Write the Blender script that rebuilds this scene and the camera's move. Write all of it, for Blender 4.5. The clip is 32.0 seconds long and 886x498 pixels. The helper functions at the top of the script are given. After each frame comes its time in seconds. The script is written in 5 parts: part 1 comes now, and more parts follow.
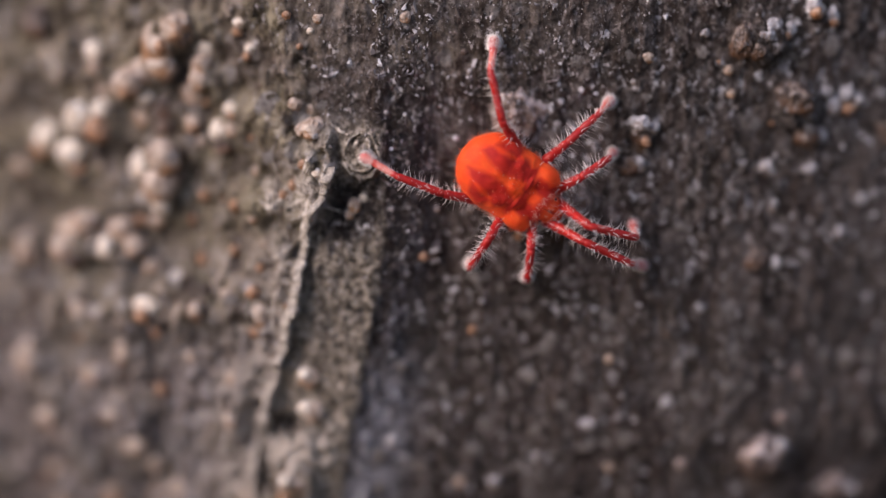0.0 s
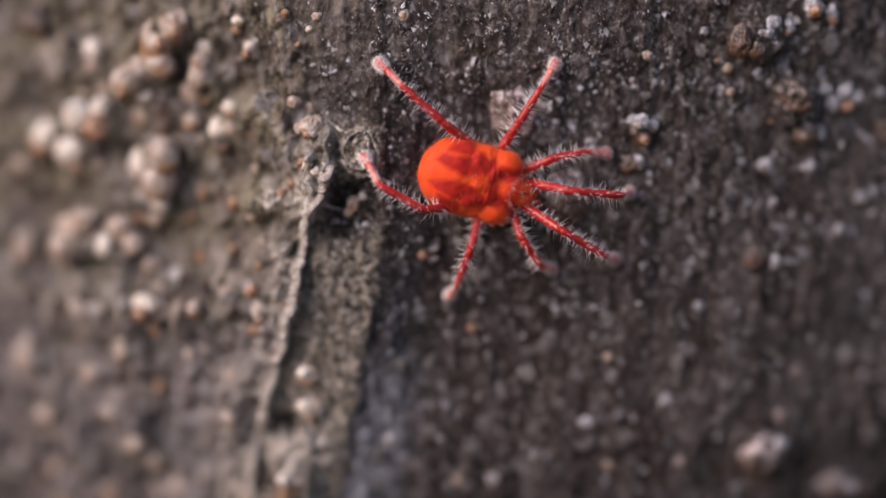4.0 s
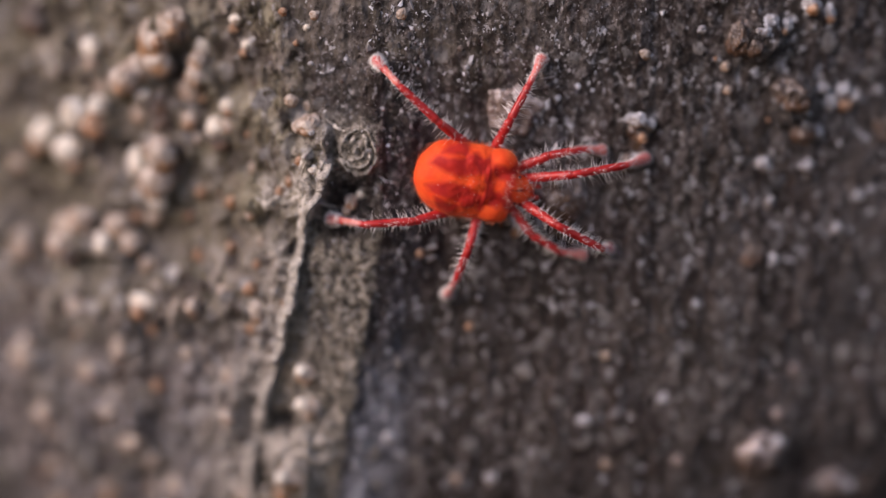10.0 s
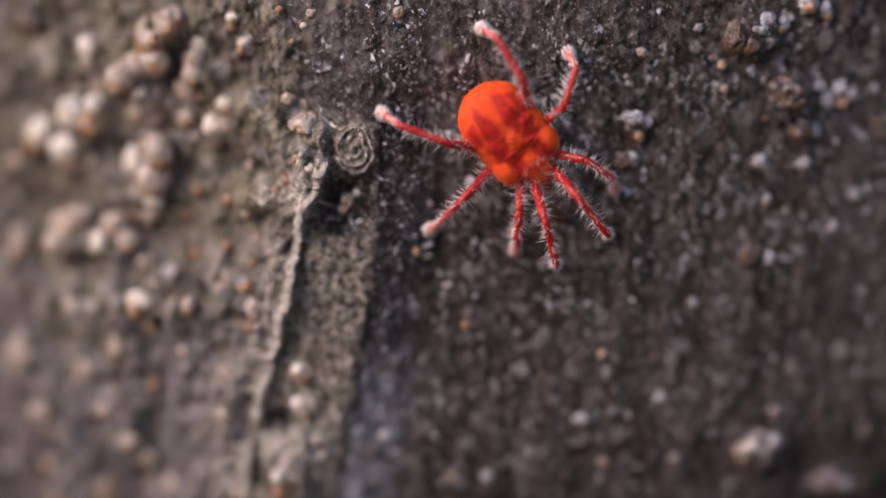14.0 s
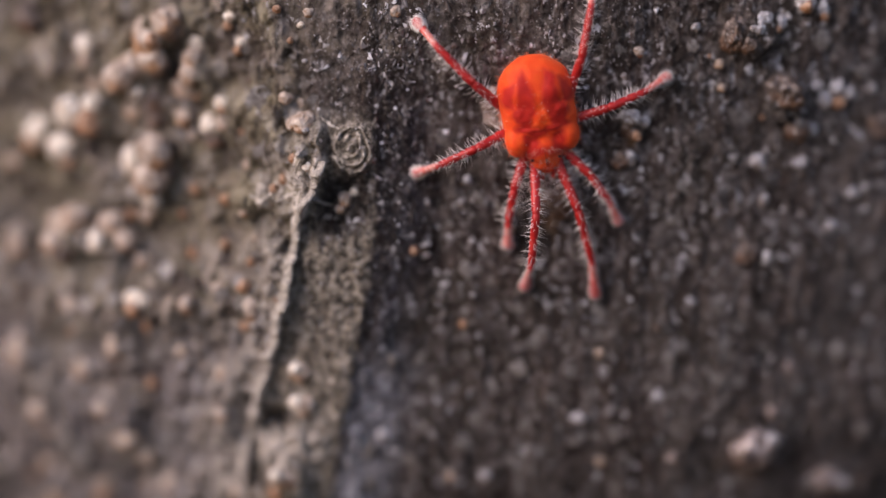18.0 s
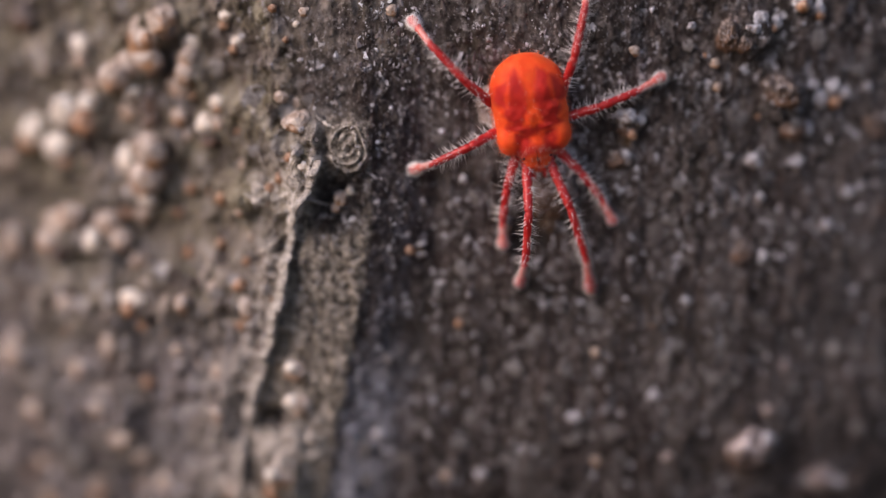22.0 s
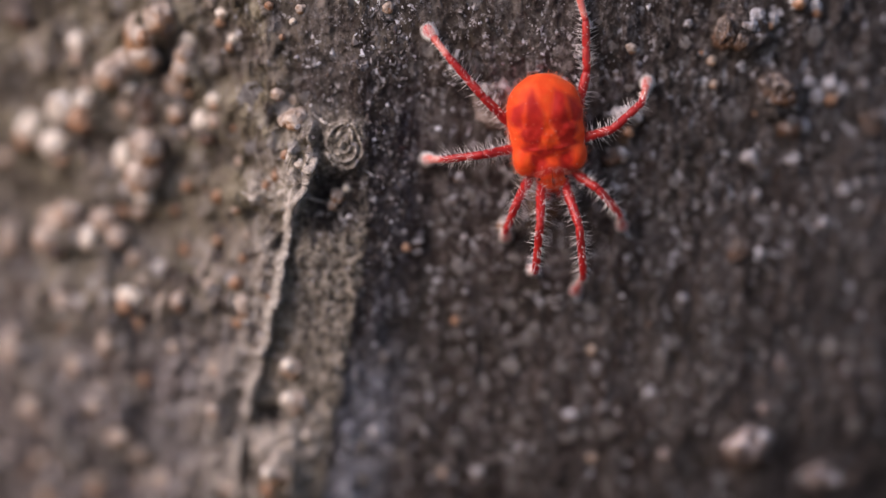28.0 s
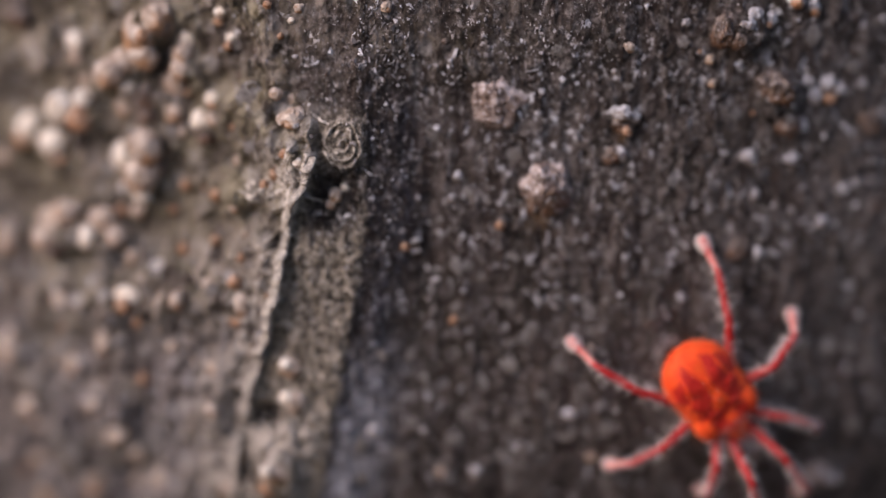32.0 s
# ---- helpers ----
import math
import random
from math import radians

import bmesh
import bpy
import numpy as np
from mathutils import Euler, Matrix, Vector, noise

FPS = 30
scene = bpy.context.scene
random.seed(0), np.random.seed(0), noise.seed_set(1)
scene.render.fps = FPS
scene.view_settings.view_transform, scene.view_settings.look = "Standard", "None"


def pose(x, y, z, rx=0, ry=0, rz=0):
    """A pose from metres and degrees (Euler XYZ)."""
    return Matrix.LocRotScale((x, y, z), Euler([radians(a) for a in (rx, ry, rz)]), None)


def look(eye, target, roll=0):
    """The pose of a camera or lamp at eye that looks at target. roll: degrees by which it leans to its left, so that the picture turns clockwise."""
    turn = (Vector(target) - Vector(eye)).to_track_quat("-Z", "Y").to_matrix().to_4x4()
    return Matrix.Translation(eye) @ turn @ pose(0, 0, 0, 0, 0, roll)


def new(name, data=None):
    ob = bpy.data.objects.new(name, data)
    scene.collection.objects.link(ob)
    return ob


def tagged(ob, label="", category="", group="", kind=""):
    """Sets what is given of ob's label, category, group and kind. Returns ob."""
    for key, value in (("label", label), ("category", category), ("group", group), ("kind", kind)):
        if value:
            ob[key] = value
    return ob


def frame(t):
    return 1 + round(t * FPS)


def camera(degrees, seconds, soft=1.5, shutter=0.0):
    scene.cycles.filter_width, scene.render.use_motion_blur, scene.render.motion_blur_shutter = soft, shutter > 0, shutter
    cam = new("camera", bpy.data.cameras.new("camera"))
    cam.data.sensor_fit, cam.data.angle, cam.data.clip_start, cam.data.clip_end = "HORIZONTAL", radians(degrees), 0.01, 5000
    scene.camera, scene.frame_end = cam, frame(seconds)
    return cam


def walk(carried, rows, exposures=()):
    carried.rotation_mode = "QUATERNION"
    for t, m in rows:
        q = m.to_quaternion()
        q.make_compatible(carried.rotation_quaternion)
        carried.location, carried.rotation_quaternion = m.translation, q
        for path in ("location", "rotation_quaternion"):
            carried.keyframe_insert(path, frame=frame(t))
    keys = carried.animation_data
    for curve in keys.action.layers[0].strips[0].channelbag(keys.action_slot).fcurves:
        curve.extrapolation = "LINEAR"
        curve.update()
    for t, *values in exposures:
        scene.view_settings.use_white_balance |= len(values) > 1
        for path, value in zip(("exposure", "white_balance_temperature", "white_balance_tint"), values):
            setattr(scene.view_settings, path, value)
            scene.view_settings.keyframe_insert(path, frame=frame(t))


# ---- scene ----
MM = 0.001
TRUNK = 32.0          # radius of the young trunk in millimetres
AXIS = 2.0            # its axis lies this far to the side of the view
REACH = 66.82         # from the lens to the bark
TILT = 8.0           # the camera looks down by this angle

cam = camera(18.0, 32.0, soft=1.3, shutter=0.5)
cam.data.dof.use_dof = True
cam.data.dof.focus_distance = 66.2 * MM
cam.data.dof.aperture_fstop = 12.0

DRIFT = [  # seconds, millimetres to the side and up
    (0, -0.082, 0.082),
    (0.5, -0.082, 0.062),
    (1, -0.082, 0.062),
    (1.5, -0.062, 0.062),
    (2, -0.062, 0.062),
    (2.5, -0.062, 0.062),
    (3, -0.062, 0.042),
    (3.5, -0.062, 0.042),
    (5.5, -0.022, 0.020),
    (6, -0.020, 0.020),
    (6.5, -0.020, 0.020),
    (7, -0.020, 0.020),
    (7.5, -0.020, 0.000),
    (8, -0.000, 0.000),
    (8.5, 0.020, 0.000),
    (9, -0.000, 0.000),
    (9.5, -0.000, 0.000),
    (10, -0.000, 0.000),
    (10.5, 0.020, 0.000),
    (11, 0.020, -0.020),
    (11.5, 0.041, -0.020),
    (12, 0.042, -0.020),
    (12.5, 0.041, -0.042),
    (13, 0.082, -0.042),
    (13.5, 0.082, -0.042),
    (14, 0.082, -0.042),
    (14.5, 0.082, -0.042),
    (16.5, 0.124, -0.042),
    (17, 0.104, -0.042),
    (17.5, 0.124, -0.042),
    (18, 0.144, -0.062),
    (18.5, 0.144, -0.062),
    (19, 0.144, -0.062),
    (19.5, 0.144, -0.062),
    (20, 0.144, -0.062),
    (20.5, 0.124, -0.082),
    (21, 0.165, -0.082),
    (21.5, 0.208, -0.082),
    (22, 0.248, -0.082),
    (22.5, 0.331, -0.103),
    (23, 0.393, -0.103),
    (23.5, 0.309, -0.104),
    (24, 0.269, -0.124),
    (24.5, 0.331, -0.124),
    (25, 0.393, -0.124),
    (25.5, 0.331, -0.124),
    (27.5, 0.351, -0.144),
    (28, 0.331, -0.144),
    (28.5, 0.393, -0.144),
    (29, 0.331, -0.144),
    (29.5, 0.310, -0.144),
    (30, 0.393, -0.144),
    (30.5, 0.373, -0.144),
    (31, 0.393, -0.144),
    (31.5, 0.373, -0.144),
    (32, 0.371, -0.166),
]
WAY = Vector((0, math.cos(radians(TILT)), -math.sin(radians(TILT))))
RISE = Vector((0, math.sin(radians(TILT)), math.cos(radians(TILT))))


def camera_pose(dx, dz):
    aim = (Vector((dx, 0, 0)) + RISE * dz) * MM
    return look(aim - WAY * REACH * MM, aim)


walk(cam, [(t, camera_pose(dx, dz)) for t, dx, dz in DRIFT], [(0.0, -0.03, 6850, 27.0), (32.0, -0.03, 6850, 27.0)])

# ---- daylight ----
world = bpy.data.worlds.new("sky")
scene.world = world
world.use_nodes = True
sky = world.node_tree.nodes.new("ShaderNodeTexSky")
sky.sky_type = "NISHITA"
sky.sun_disc = False
SUN_DIRECTION = Vector((-0.80, -0.50, 0.64)).normalized()   # towards the sun
sky.sun_elevation = math.asin(SUN_DIRECTION.z)
sky.sun_rotation = math.atan2(SUN_DIRECTION.x, SUN_DIRECTION.y)
backdrop = world.node_tree.nodes["Background"]
backdrop.inputs["Strength"].default_value = 0.137
world.node_tree.links.new(sky.outputs["Color"], backdrop.inputs["Color"])

sun_data = bpy.data.lights.new("sun", "SUN")
sun_data.energy = 2.66
sun_data.angle = radians(40)
sun_data.color = (1.0, 0.95, 0.88)
sun = new("sun", sun_data)
sun.matrix_world = look(SUN_DIRECTION, (0, 0, 0))


# ---- materials ----
class Mat:
    """A node material with short ways to add nodes."""

    def __init__(self, name, roughness=0.7):
        self.m = bpy.data.materials.new(name)
        self.m.use_nodes = True
        self.t = self.m.node_tree
        self.b = self.t.nodes["Principled BSDF"]
        self.b.inputs["Roughness"].default_value = roughness

    def node(self, kind, **values):
        n = self.t.nodes.new(kind)
        for k, v in values.items():
            n.inputs[k.replace("_", " ")].default_value = v
        return n

    def link(self, a, b):
        self.t.links.new(a, b)

    def coords(self, sx, sy, sz):
        c = self.node("ShaderNodeTexCoord")
        m = self.node("ShaderNodeMapping", Scale=(sx, sy, sz))
        self.link(c.outputs["Object"], m.inputs["Vector"])
        return m.outputs["Vector"]

    def shifted(self, vector):
        """The coordinates moved by each object's own random number."""
        info = self.node("ShaderNodeObjectInfo")
        far = self.node("ShaderNodeVectorMath")
        far.operation = "MULTIPLY"
        far.inputs[1].default_value = (37.0, 23.0, 41.0)
        self.link(info.outputs["Random"], far.inputs[0])
        add = self.node("ShaderNodeVectorMath")
        self.link(vector, add.inputs[0])
        self.link(far.outputs[0], add.inputs[1])
        return add.outputs[0]

    def noise(self, vector, scale, detail=4.0, rough=0.6):
        n = self.node("ShaderNodeTexNoise", Scale=scale, Detail=detail, Roughness=rough)
        self.link(vector, n.inputs["Vector"])
        return n.outputs["Fac"]

    def cells(self, vector, scale, smooth=False):
        n = self.node("ShaderNodeTexVoronoi", Scale=scale)
        n.feature = "SMOOTH_F1" if smooth else "F1"
        self.link(vector, n.inputs["Vector"])
        return n

    def ramp(self, fac, *stops):
        n = self.node("ShaderNodeValToRGB")
        e = n.color_ramp.elements
        while len(e) < len(stops):
            e.new(0.5)
        for k, (at, colour) in zip(e, stops):
            k.position = at
            k.color = (*colour, 1) if len(colour) == 3 else colour
        self.link(fac, n.inputs["Fac"])
        return n.outputs["Color"]

    def mix(self, fac, a, b, how="MIX"):
        n = self.node("ShaderNodeMix")
        n.data_type = "RGBA"
        n.blend_type = how
        for key, v in ((0, fac), (6, a), (7, b)):
            if isinstance(v, bpy.types.NodeSocket):
                self.link(v, n.inputs[key])
            elif key:
                n.inputs[key].default_value = (*v, 1)
            else:
                n.inputs[key].default_value = v
        return n.outputs[2]

    def sums(self, how, a, b):
        n = self.node("ShaderNodeMath")
        n.operation = how
        for key, v in ((0, a), (1, b)):
            if isinstance(v, bpy.types.NodeSocket):
                self.link(v, n.inputs[key])
            else:
                n.inputs[key].default_value = v
        return n.outputs[0]

    def attribute(self, name):
        n = self.node("ShaderNodeAttribute")
        n.attribute_name = name
        return n.outputs["Fac"]

    def colour(self, socket):
        self.link(socket, self.b.inputs["Base Color"])

    def bump(self, height, distance, strength=1.0):
        n = self.node("ShaderNodeBump", Strength=strength, Distance=distance)
        self.link(height, n.inputs["Height"])
        self.link(n.outputs["Normal"], self.b.inputs["Normal"])


def bark_material():
    m = Mat("bark", 0.75)
    at = m.coords(1000, 1000, 1000)              # one unit is a millimetre
    long = m.coords(1000, 1000, 160)             # drawn out along the trunk
    fibre = m.noise(long, 3.2, 7, 0.68)
    grain = m.noise(at, 6.0, 8, 0.72)
    blotch = m.noise(at, 0.55, 5, 0.6)
    patch = m.noise(m.coords(1000, 1000, 600), 1.9, 6, 0.62)
    fleck = m.cells(m.coords(1000, 1000, 700), 7.0)
    dark = m.ramp(fibre, (0.40, (0.012, 0.0074, 0.0060)), (0.50, (0.038, 0.0252, 0.0208)), (0.62, (0.104, 0.075, 0.063)))
    streak = m.noise(m.coords(1000, 1000, 110), 0.95, 4, 0.55)
    dark = m.mix(m.ramp(streak, (0.42, (0.8, 0.8, 0.8)), (0.51, (0, 0, 0))), dark, (0.020, 0.0165, 0.0135))
    dark = m.mix(m.ramp(streak, (0.51, (0, 0, 0)), (0.60, (0.55, 0.55, 0.55))), dark, (0.125, 0.110, 0.101))
    spot = m.cells(m.coords(1000, 1000, 850), 1.9)
    kept = m.ramp(spot.outputs["Color"], (0.52, (0, 0, 0)), (0.60, (0.5, 0.5, 0.5)))
    disc = m.ramp(m.sums("ADD", spot.outputs["Distance"], m.sums("MULTIPLY", grain, 0.35)), (0.20, (0.45, 0.45, 0.45)), (0.38, (1, 1, 1)), (0.50, (0, 0, 0)))
    dark = m.mix(m.mix(1.0, kept, disc, "MULTIPLY"), dark, (0.235, 0.215, 0.205))
    dark = m.mix(m.ramp(blotch, (0.45, (0, 0, 0)), (0.62, (0.5, 0.5, 0.5))), dark, (0.050, 0.042, 0.032))
    mottle = m.noise(m.coords(1000, 1000, 520), 4.2, 7, 0.68)
    clump = m.noise(m.coords(1000, 1000, 800), 1.5, 5, 0.6)
    dark = m.mix(m.ramp(mottle, (0.53, (0, 0, 0)), (0.61, (0.5, 0.5, 0.5))), dark, (0.185, 0.152, 0.142))
    pits = m.ramp(grain, (0.34, (0.85, 0.85, 0.85)), (0.45, (0, 0, 0)))
    dark = m.mix(m.ramp(patch, (0.53, (0, 0, 0)), (0.62, (0.65, 0.65, 0.65))), dark, (0.150, 0.124, 0.115))
    light = m.ramp(fibre, (0.40, (0.066, 0.050, 0.038)), (0.50, (0.215, 0.176, 0.134)), (0.61, (0.455, 0.390, 0.312)))
    light = m.mix(m.ramp(blotch, (0.46, (0, 0, 0)), (0.62, (0.6, 0.6, 0.6))), light, (0.225, 0.206, 0.125))
    light = m.mix(m.ramp(mottle, (0.38, (0.9, 0.9, 0.9)), (0.49, (0, 0, 0))), light, (0.065, 0.045, 0.034))
    light = m.mix(m.ramp(clump, (0.40, (0.88, 0.88, 0.88)), (0.49, (0, 0, 0))), light, (0.070, 0.051, 0.040))
    light = m.mix(m.ramp(clump, (0.53, (0, 0, 0)), (0.62, (0.85, 0.85, 0.85))), light, (0.56, 0.47, 0.40))
    swell = m.noise(m.coords(1000, 1000, 900), 0.8, 4, 0.55)
    light = m.mix(m.ramp(swell, (0.38, (0.7, 0.7, 0.7)), (0.47, (0, 0, 0))), light, (0.075, 0.058, 0.044))
    light = m.mix(m.ramp(swell, (0.54, (0, 0, 0)), (0.64, (0.5, 0.5, 0.5))), light, (0.46, 0.405, 0.315))
    light = m.mix(m.ramp(patch, (0.54, (0, 0, 0)), (0.68, (0.6, 0.6, 0.6))), light, (0.52, 0.44, 0.38))
    chip = m.cells(m.coords(1000, 1000, 800), 2.0)
    flat = m.ramp(m.sums("ADD", chip.outputs["Distance"], m.sums("MULTIPLY", grain, 0.6)), (0.60, (1, 1, 1)), (0.72, (0, 0, 0)))
    light = m.mix(m.mix(1.0, m.ramp(chip.outputs["Color"], (0.56, (0, 0, 0)), (0.60, (0.95, 0.95, 0.95))), flat, "MULTIPLY"), light, (0.56, 0.525, 0.505))
    light = m.mix(m.mix(1.0, m.ramp(chip.outputs["Color"], (0.42, (0.95, 0.95, 0.95)), (0.46, (0, 0, 0))), flat, "MULTIPLY"), light, (0.048, 0.034, 0.027))
    dark = m.mix(pits, dark, (0.014, 0.010, 0.009))
    dark = m.mix(m.sums("MULTIPLY", m.attribute("frost"), 0.5), dark, m.ramp(m.mix(0.5, mottle, grain), (0.42, (0.026, 0.018, 0.0155)), (0.51, (0.125, 0.104, 0.098)), (0.59, (0.34, 0.31, 0.305))))
    base = m.mix(m.attribute("pale"), dark, light)
    base = m.mix(m.attribute("olive"), base, m.ramp(m.mix(0.25, mottle, swell), (0.41, (0.046, 0.035, 0.022)), (0.50, (0.190, 0.158, 0.098)), (0.58, (0.40, 0.35, 0.245))))
    base = m.mix(m.attribute("ashen"), base, m.ramp(m.mix(0.2, mottle, swell), (0.41, (0.046, 0.036, 0.033)), (0.50, (0.215, 0.178, 0.170)), (0.58, (0.50, 0.47, 0.475))))
    # Reflected sky in the groove, painted as a bluish dark base colour.
    base = m.mix(m.attribute("sky_tint"), base, m.ramp(mottle, (0.42, (0.012, 0.0125, 0.019)), (0.54, (0.040, 0.041, 0.058)), (0.62, (0.16, 0.165, 0.21))))
    base = m.mix(m.attribute("slate"), base, m.ramp(m.mix(0.5, mottle, grain), (0.40, (0.085, 0.082, 0.095)), (0.49, (0.25, 0.255, 0.295)), (0.60, (0.72, 0.73, 0.80))))
    base = m.mix(m.attribute("moss"), base, m.ramp(grain, (0.41, (0.060, 0.050, 0.040)), (0.5, (0.22, 0.188, 0.150)), (0.59, (0.52, 0.455, 0.38))))
    base = m.mix(m.attribute("lip"), base, m.ramp(grain, (0.40, (0.30, 0.255, 0.21)), (0.56, (0.86, 0.78, 0.69))))
    # Hollow, pits and groove: dark bark, with their shade put into the colour.
    base = m.mix(m.attribute("damp_shade"), base, m.ramp(grain, (0.40, (0.010, 0.009, 0.009)), (0.66, (0.075, 0.062, 0.055))))
    base = m.mix(m.attribute("stain"), base, m.ramp(grain, (0.40, (0.060, 0.030, 0.012)), (0.60, (0.25, 0.135, 0.050))))
    # bleached grains and dark pits
    base = m.mix(m.ramp(grain, (0.56, (0, 0, 0)), (0.62, (0.6, 0.6, 0.6))), base, (0.36, 0.315, 0.295))
    chosen = m.ramp(fleck.outputs["Color"], (0.72, (0, 0, 0)), (0.76, (0.8, 0.8, 0.8)))
    near = m.ramp(m.sums("ADD", fleck.outputs["Distance"], m.sums("MULTIPLY", grain, 0.5)), (0.42, (1, 1, 1)), (0.56, (0, 0, 0)))
    base = m.mix(m.mix(1.0, chosen, near, "MULTIPLY"), base, (0.40, 0.375, 0.38))
    # fine crystals and the dark pores between them
    crystal = m.noise(m.coords(1000, 1000, 800), 4.6, 6, 0.68)
    field = m.noise(at, 1.1, 3, 0.6)
    pore = m.noise(m.coords(1000, 1000, 700), 7.0, 4, 0.66)
    bare = m.sums("SUBTRACT", 1.0, m.sums("MULTIPLY", 0.85, m.sums("MAXIMUM", m.attribute("pale"), m.sums("MAXIMUM", m.attribute("moss"), m.attribute("lip")))))
    base = m.mix(m.ramp(m.sums("ADD", pore, m.sums("MULTIPLY", m.sums("SUBTRACT", 1.0, bare), 0.2)), (0.40, (0.8, 0.8, 0.8)), (0.48, (0, 0, 0))), base, (0.030, 0.019, 0.0155))
    base = m.mix(m.mix(1.0, m.ramp(m.sums("ADD", field, m.sums("MULTIPLY", m.sums("SUBTRACT", m.attribute("frost"), 0.4), 0.16)), (0.44, (0.12, 0.12, 0.12)), (0.57, (1, 1, 1))), m.ramp(m.sums("MULTIPLY", m.sums("SUBTRACT", crystal, 0.57), bare), (0.0, (0, 0, 0)), (0.045, (0.95, 0.95, 0.95))), "MULTIPLY"), base, (0.66, 0.64, 0.67))
    m.colour(base)
    m.link(m.ramp(grain, (0.3, (0.85, 0.85, 0.85)), (0.68, (0.45, 0.45, 0.45))), m.b.inputs["Roughness"])
    m.b.inputs["Specular IOR Level"].default_value = 0.22
    m.bump(m.sums("ADD", grain, m.sums("MULTIPLY", fibre, 1.2)), 0.00010)
    return m.m


def wart_material(name, low, mid, high, skirt, rough=0.42, scale=1.8, at_high=0.62, crystals=0.0, warm_from=0.46):
    """A crusty bark wart: bleached skin, its warm underside partly painting top light."""
    m = Mat(name, rough)
    at = m.shifted(m.coords(1000, 1000, 1000))
    crust = m.noise(at, scale, 6, 0.6)
    skin = m.ramp(crust, (0.36, low), (0.50, mid), (at_high, high))
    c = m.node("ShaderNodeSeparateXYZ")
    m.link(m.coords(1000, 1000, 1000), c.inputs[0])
    # Pale top, warm underside: light from above is partly put into this colour.
    underside_warmth = m.sums("SUBTRACT", m.noise(at, 1.3, 5, 0.6), m.sums("MULTIPLY", c.outputs["Y"], 0.20))
    tone = m.mix(m.ramp(underside_warmth, (warm_from, (0, 0, 0)), (warm_from + 0.16, (0.88, 0.88, 0.88))), skin, skirt)
    if crystals:
        tone = m.mix(m.ramp(m.noise(at, 5.5, 4, 0.65), (0.58, (0, 0, 0)), (0.63, (crystals, crystals, crystals))), tone, (0.70, 0.66, 0.68))
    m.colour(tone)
    m.bump(crust, 0.00005)
    return m.m


def plain_grain(name, dark, light, scale, rough, bump=0.0):
    m = Mat(name, rough)
    n = m.noise(m.shifted(m.coords(1000, 1000, 1000)), scale, 5, 0.6)
    m.colour(m.ramp(n, (0.3, dark), (0.7, light)))
    if bump:
        m.bump(n, bump)
    return m.m


def speck_material():
    m = Mat("speck", 0.2)
    g = m.node("ShaderNodeNewGeometry")
    m.colour(m.ramp(g.outputs["Random Per Island"], (0.0, (0.05, 0.042, 0.038)), (0.45, (0.17, 0.145, 0.138)), (0.78, (0.37, 0.345, 0.35)), (0.93, (0.74, 0.73, 0.77))))
    return m.m


def velvet_material():
    """The mite's skin: orange velvet with dark red marks."""
    m = Mat("velvet_skin", 0.62)
    at = m.coords(1000, 1000, 1000)
    n = m.noise(at, 4.0, 4, 0.55)
    fine = m.noise(at, 26.0, 3, 0.6)
    mark = m.sums("ADD", m.attribute("mark"), m.sums("MULTIPLY", m.sums("SUBTRACT", n, 0.5), 0.5))
    orange = m.ramp(n, (0.3, (0.92, 0.070, 0.012)), (0.7, (0.99, 0.112, 0.018)))
    red = m.ramp(n, (0.3, (0.46, 0.013, 0.010)), (0.7, (0.62, 0.028, 0.015)))
    m.colour(m.mix(m.ramp(mark, (0.14, (0, 0, 0)), (0.74, (1, 1, 1))), orange, red))
    m.b.inputs["Subsurface Weight"].default_value = 0.25
    m.b.inputs["Subsurface Radius"].default_value = (0.00030, 0.00008, 0.00003)
    m.b.inputs["Subsurface Scale"].default_value = 1.0
    m.b.inputs["Sheen Weight"].default_value = 0.22
    m.b.inputs["Specular IOR Level"].default_value = 0.22
    m.b.inputs["Sheen Tint"].default_value = (1.0, 0.55, 0.35, 1)
    m.bump(fine, 0.000006)
    return m.m


def leg_material(name, dark, light, sub):
    m = Mat(name, 0.3)
    n = m.noise(m.shifted(m.coords(1000, 1000, 1000)), 9.0, 4, 0.6)
    m.colour(m.ramp(n, (0.3, dark), (0.7, light)))
    m.b.inputs["Subsurface Weight"].default_value = sub
    m.b.inputs["Subsurface Radius"].default_value = (0.0002, 0.00006, 0.00004)
    m.b.inputs["Subsurface Scale"].default_value = 1.0
    m.bump(n, 0.000015)
    return m.m


def foot_material():
    """A pale glossy shaft that ends in a red club."""
    m = Mat("foot_skin", 0.3)
    c = m.node("ShaderNodeSeparateXYZ")
    m.link(m.coords(1000, 1000, 1000), c.inputs[0])
    n = m.noise(m.shifted(m.coords(1000, 1000, 1000)), 9.0, 4, 0.6)
    along_foot = m.sums("ADD", c.outputs["Y"], m.sums("MULTIPLY", m.sums("SUBTRACT", n, 0.5), 0.25))
    m.colour(m.ramp(along_foot, (0.05, (0.60, 0.050, 0.045)), (0.18, (0.80, 0.27, 0.23)), (0.50, (0.78, 0.20, 0.165)), (0.68, (0.66, 0.045, 0.036))))
    m.b.inputs["Subsurface Weight"].default_value = 0.3
    m.b.inputs["Subsurface Radius"].default_value = (0.0002, 0.00006, 0.00004)
    m.b.inputs["Subsurface Scale"].default_value = 1.0
    return m.m


def hair_material(name, colour):
    m = Mat(name, 0.35)
    m.b.inputs["Base Color"].default_value = (*colour, 1)
    m.b.inputs["Subsurface Weight"].default_value = 0.0
    return m.m


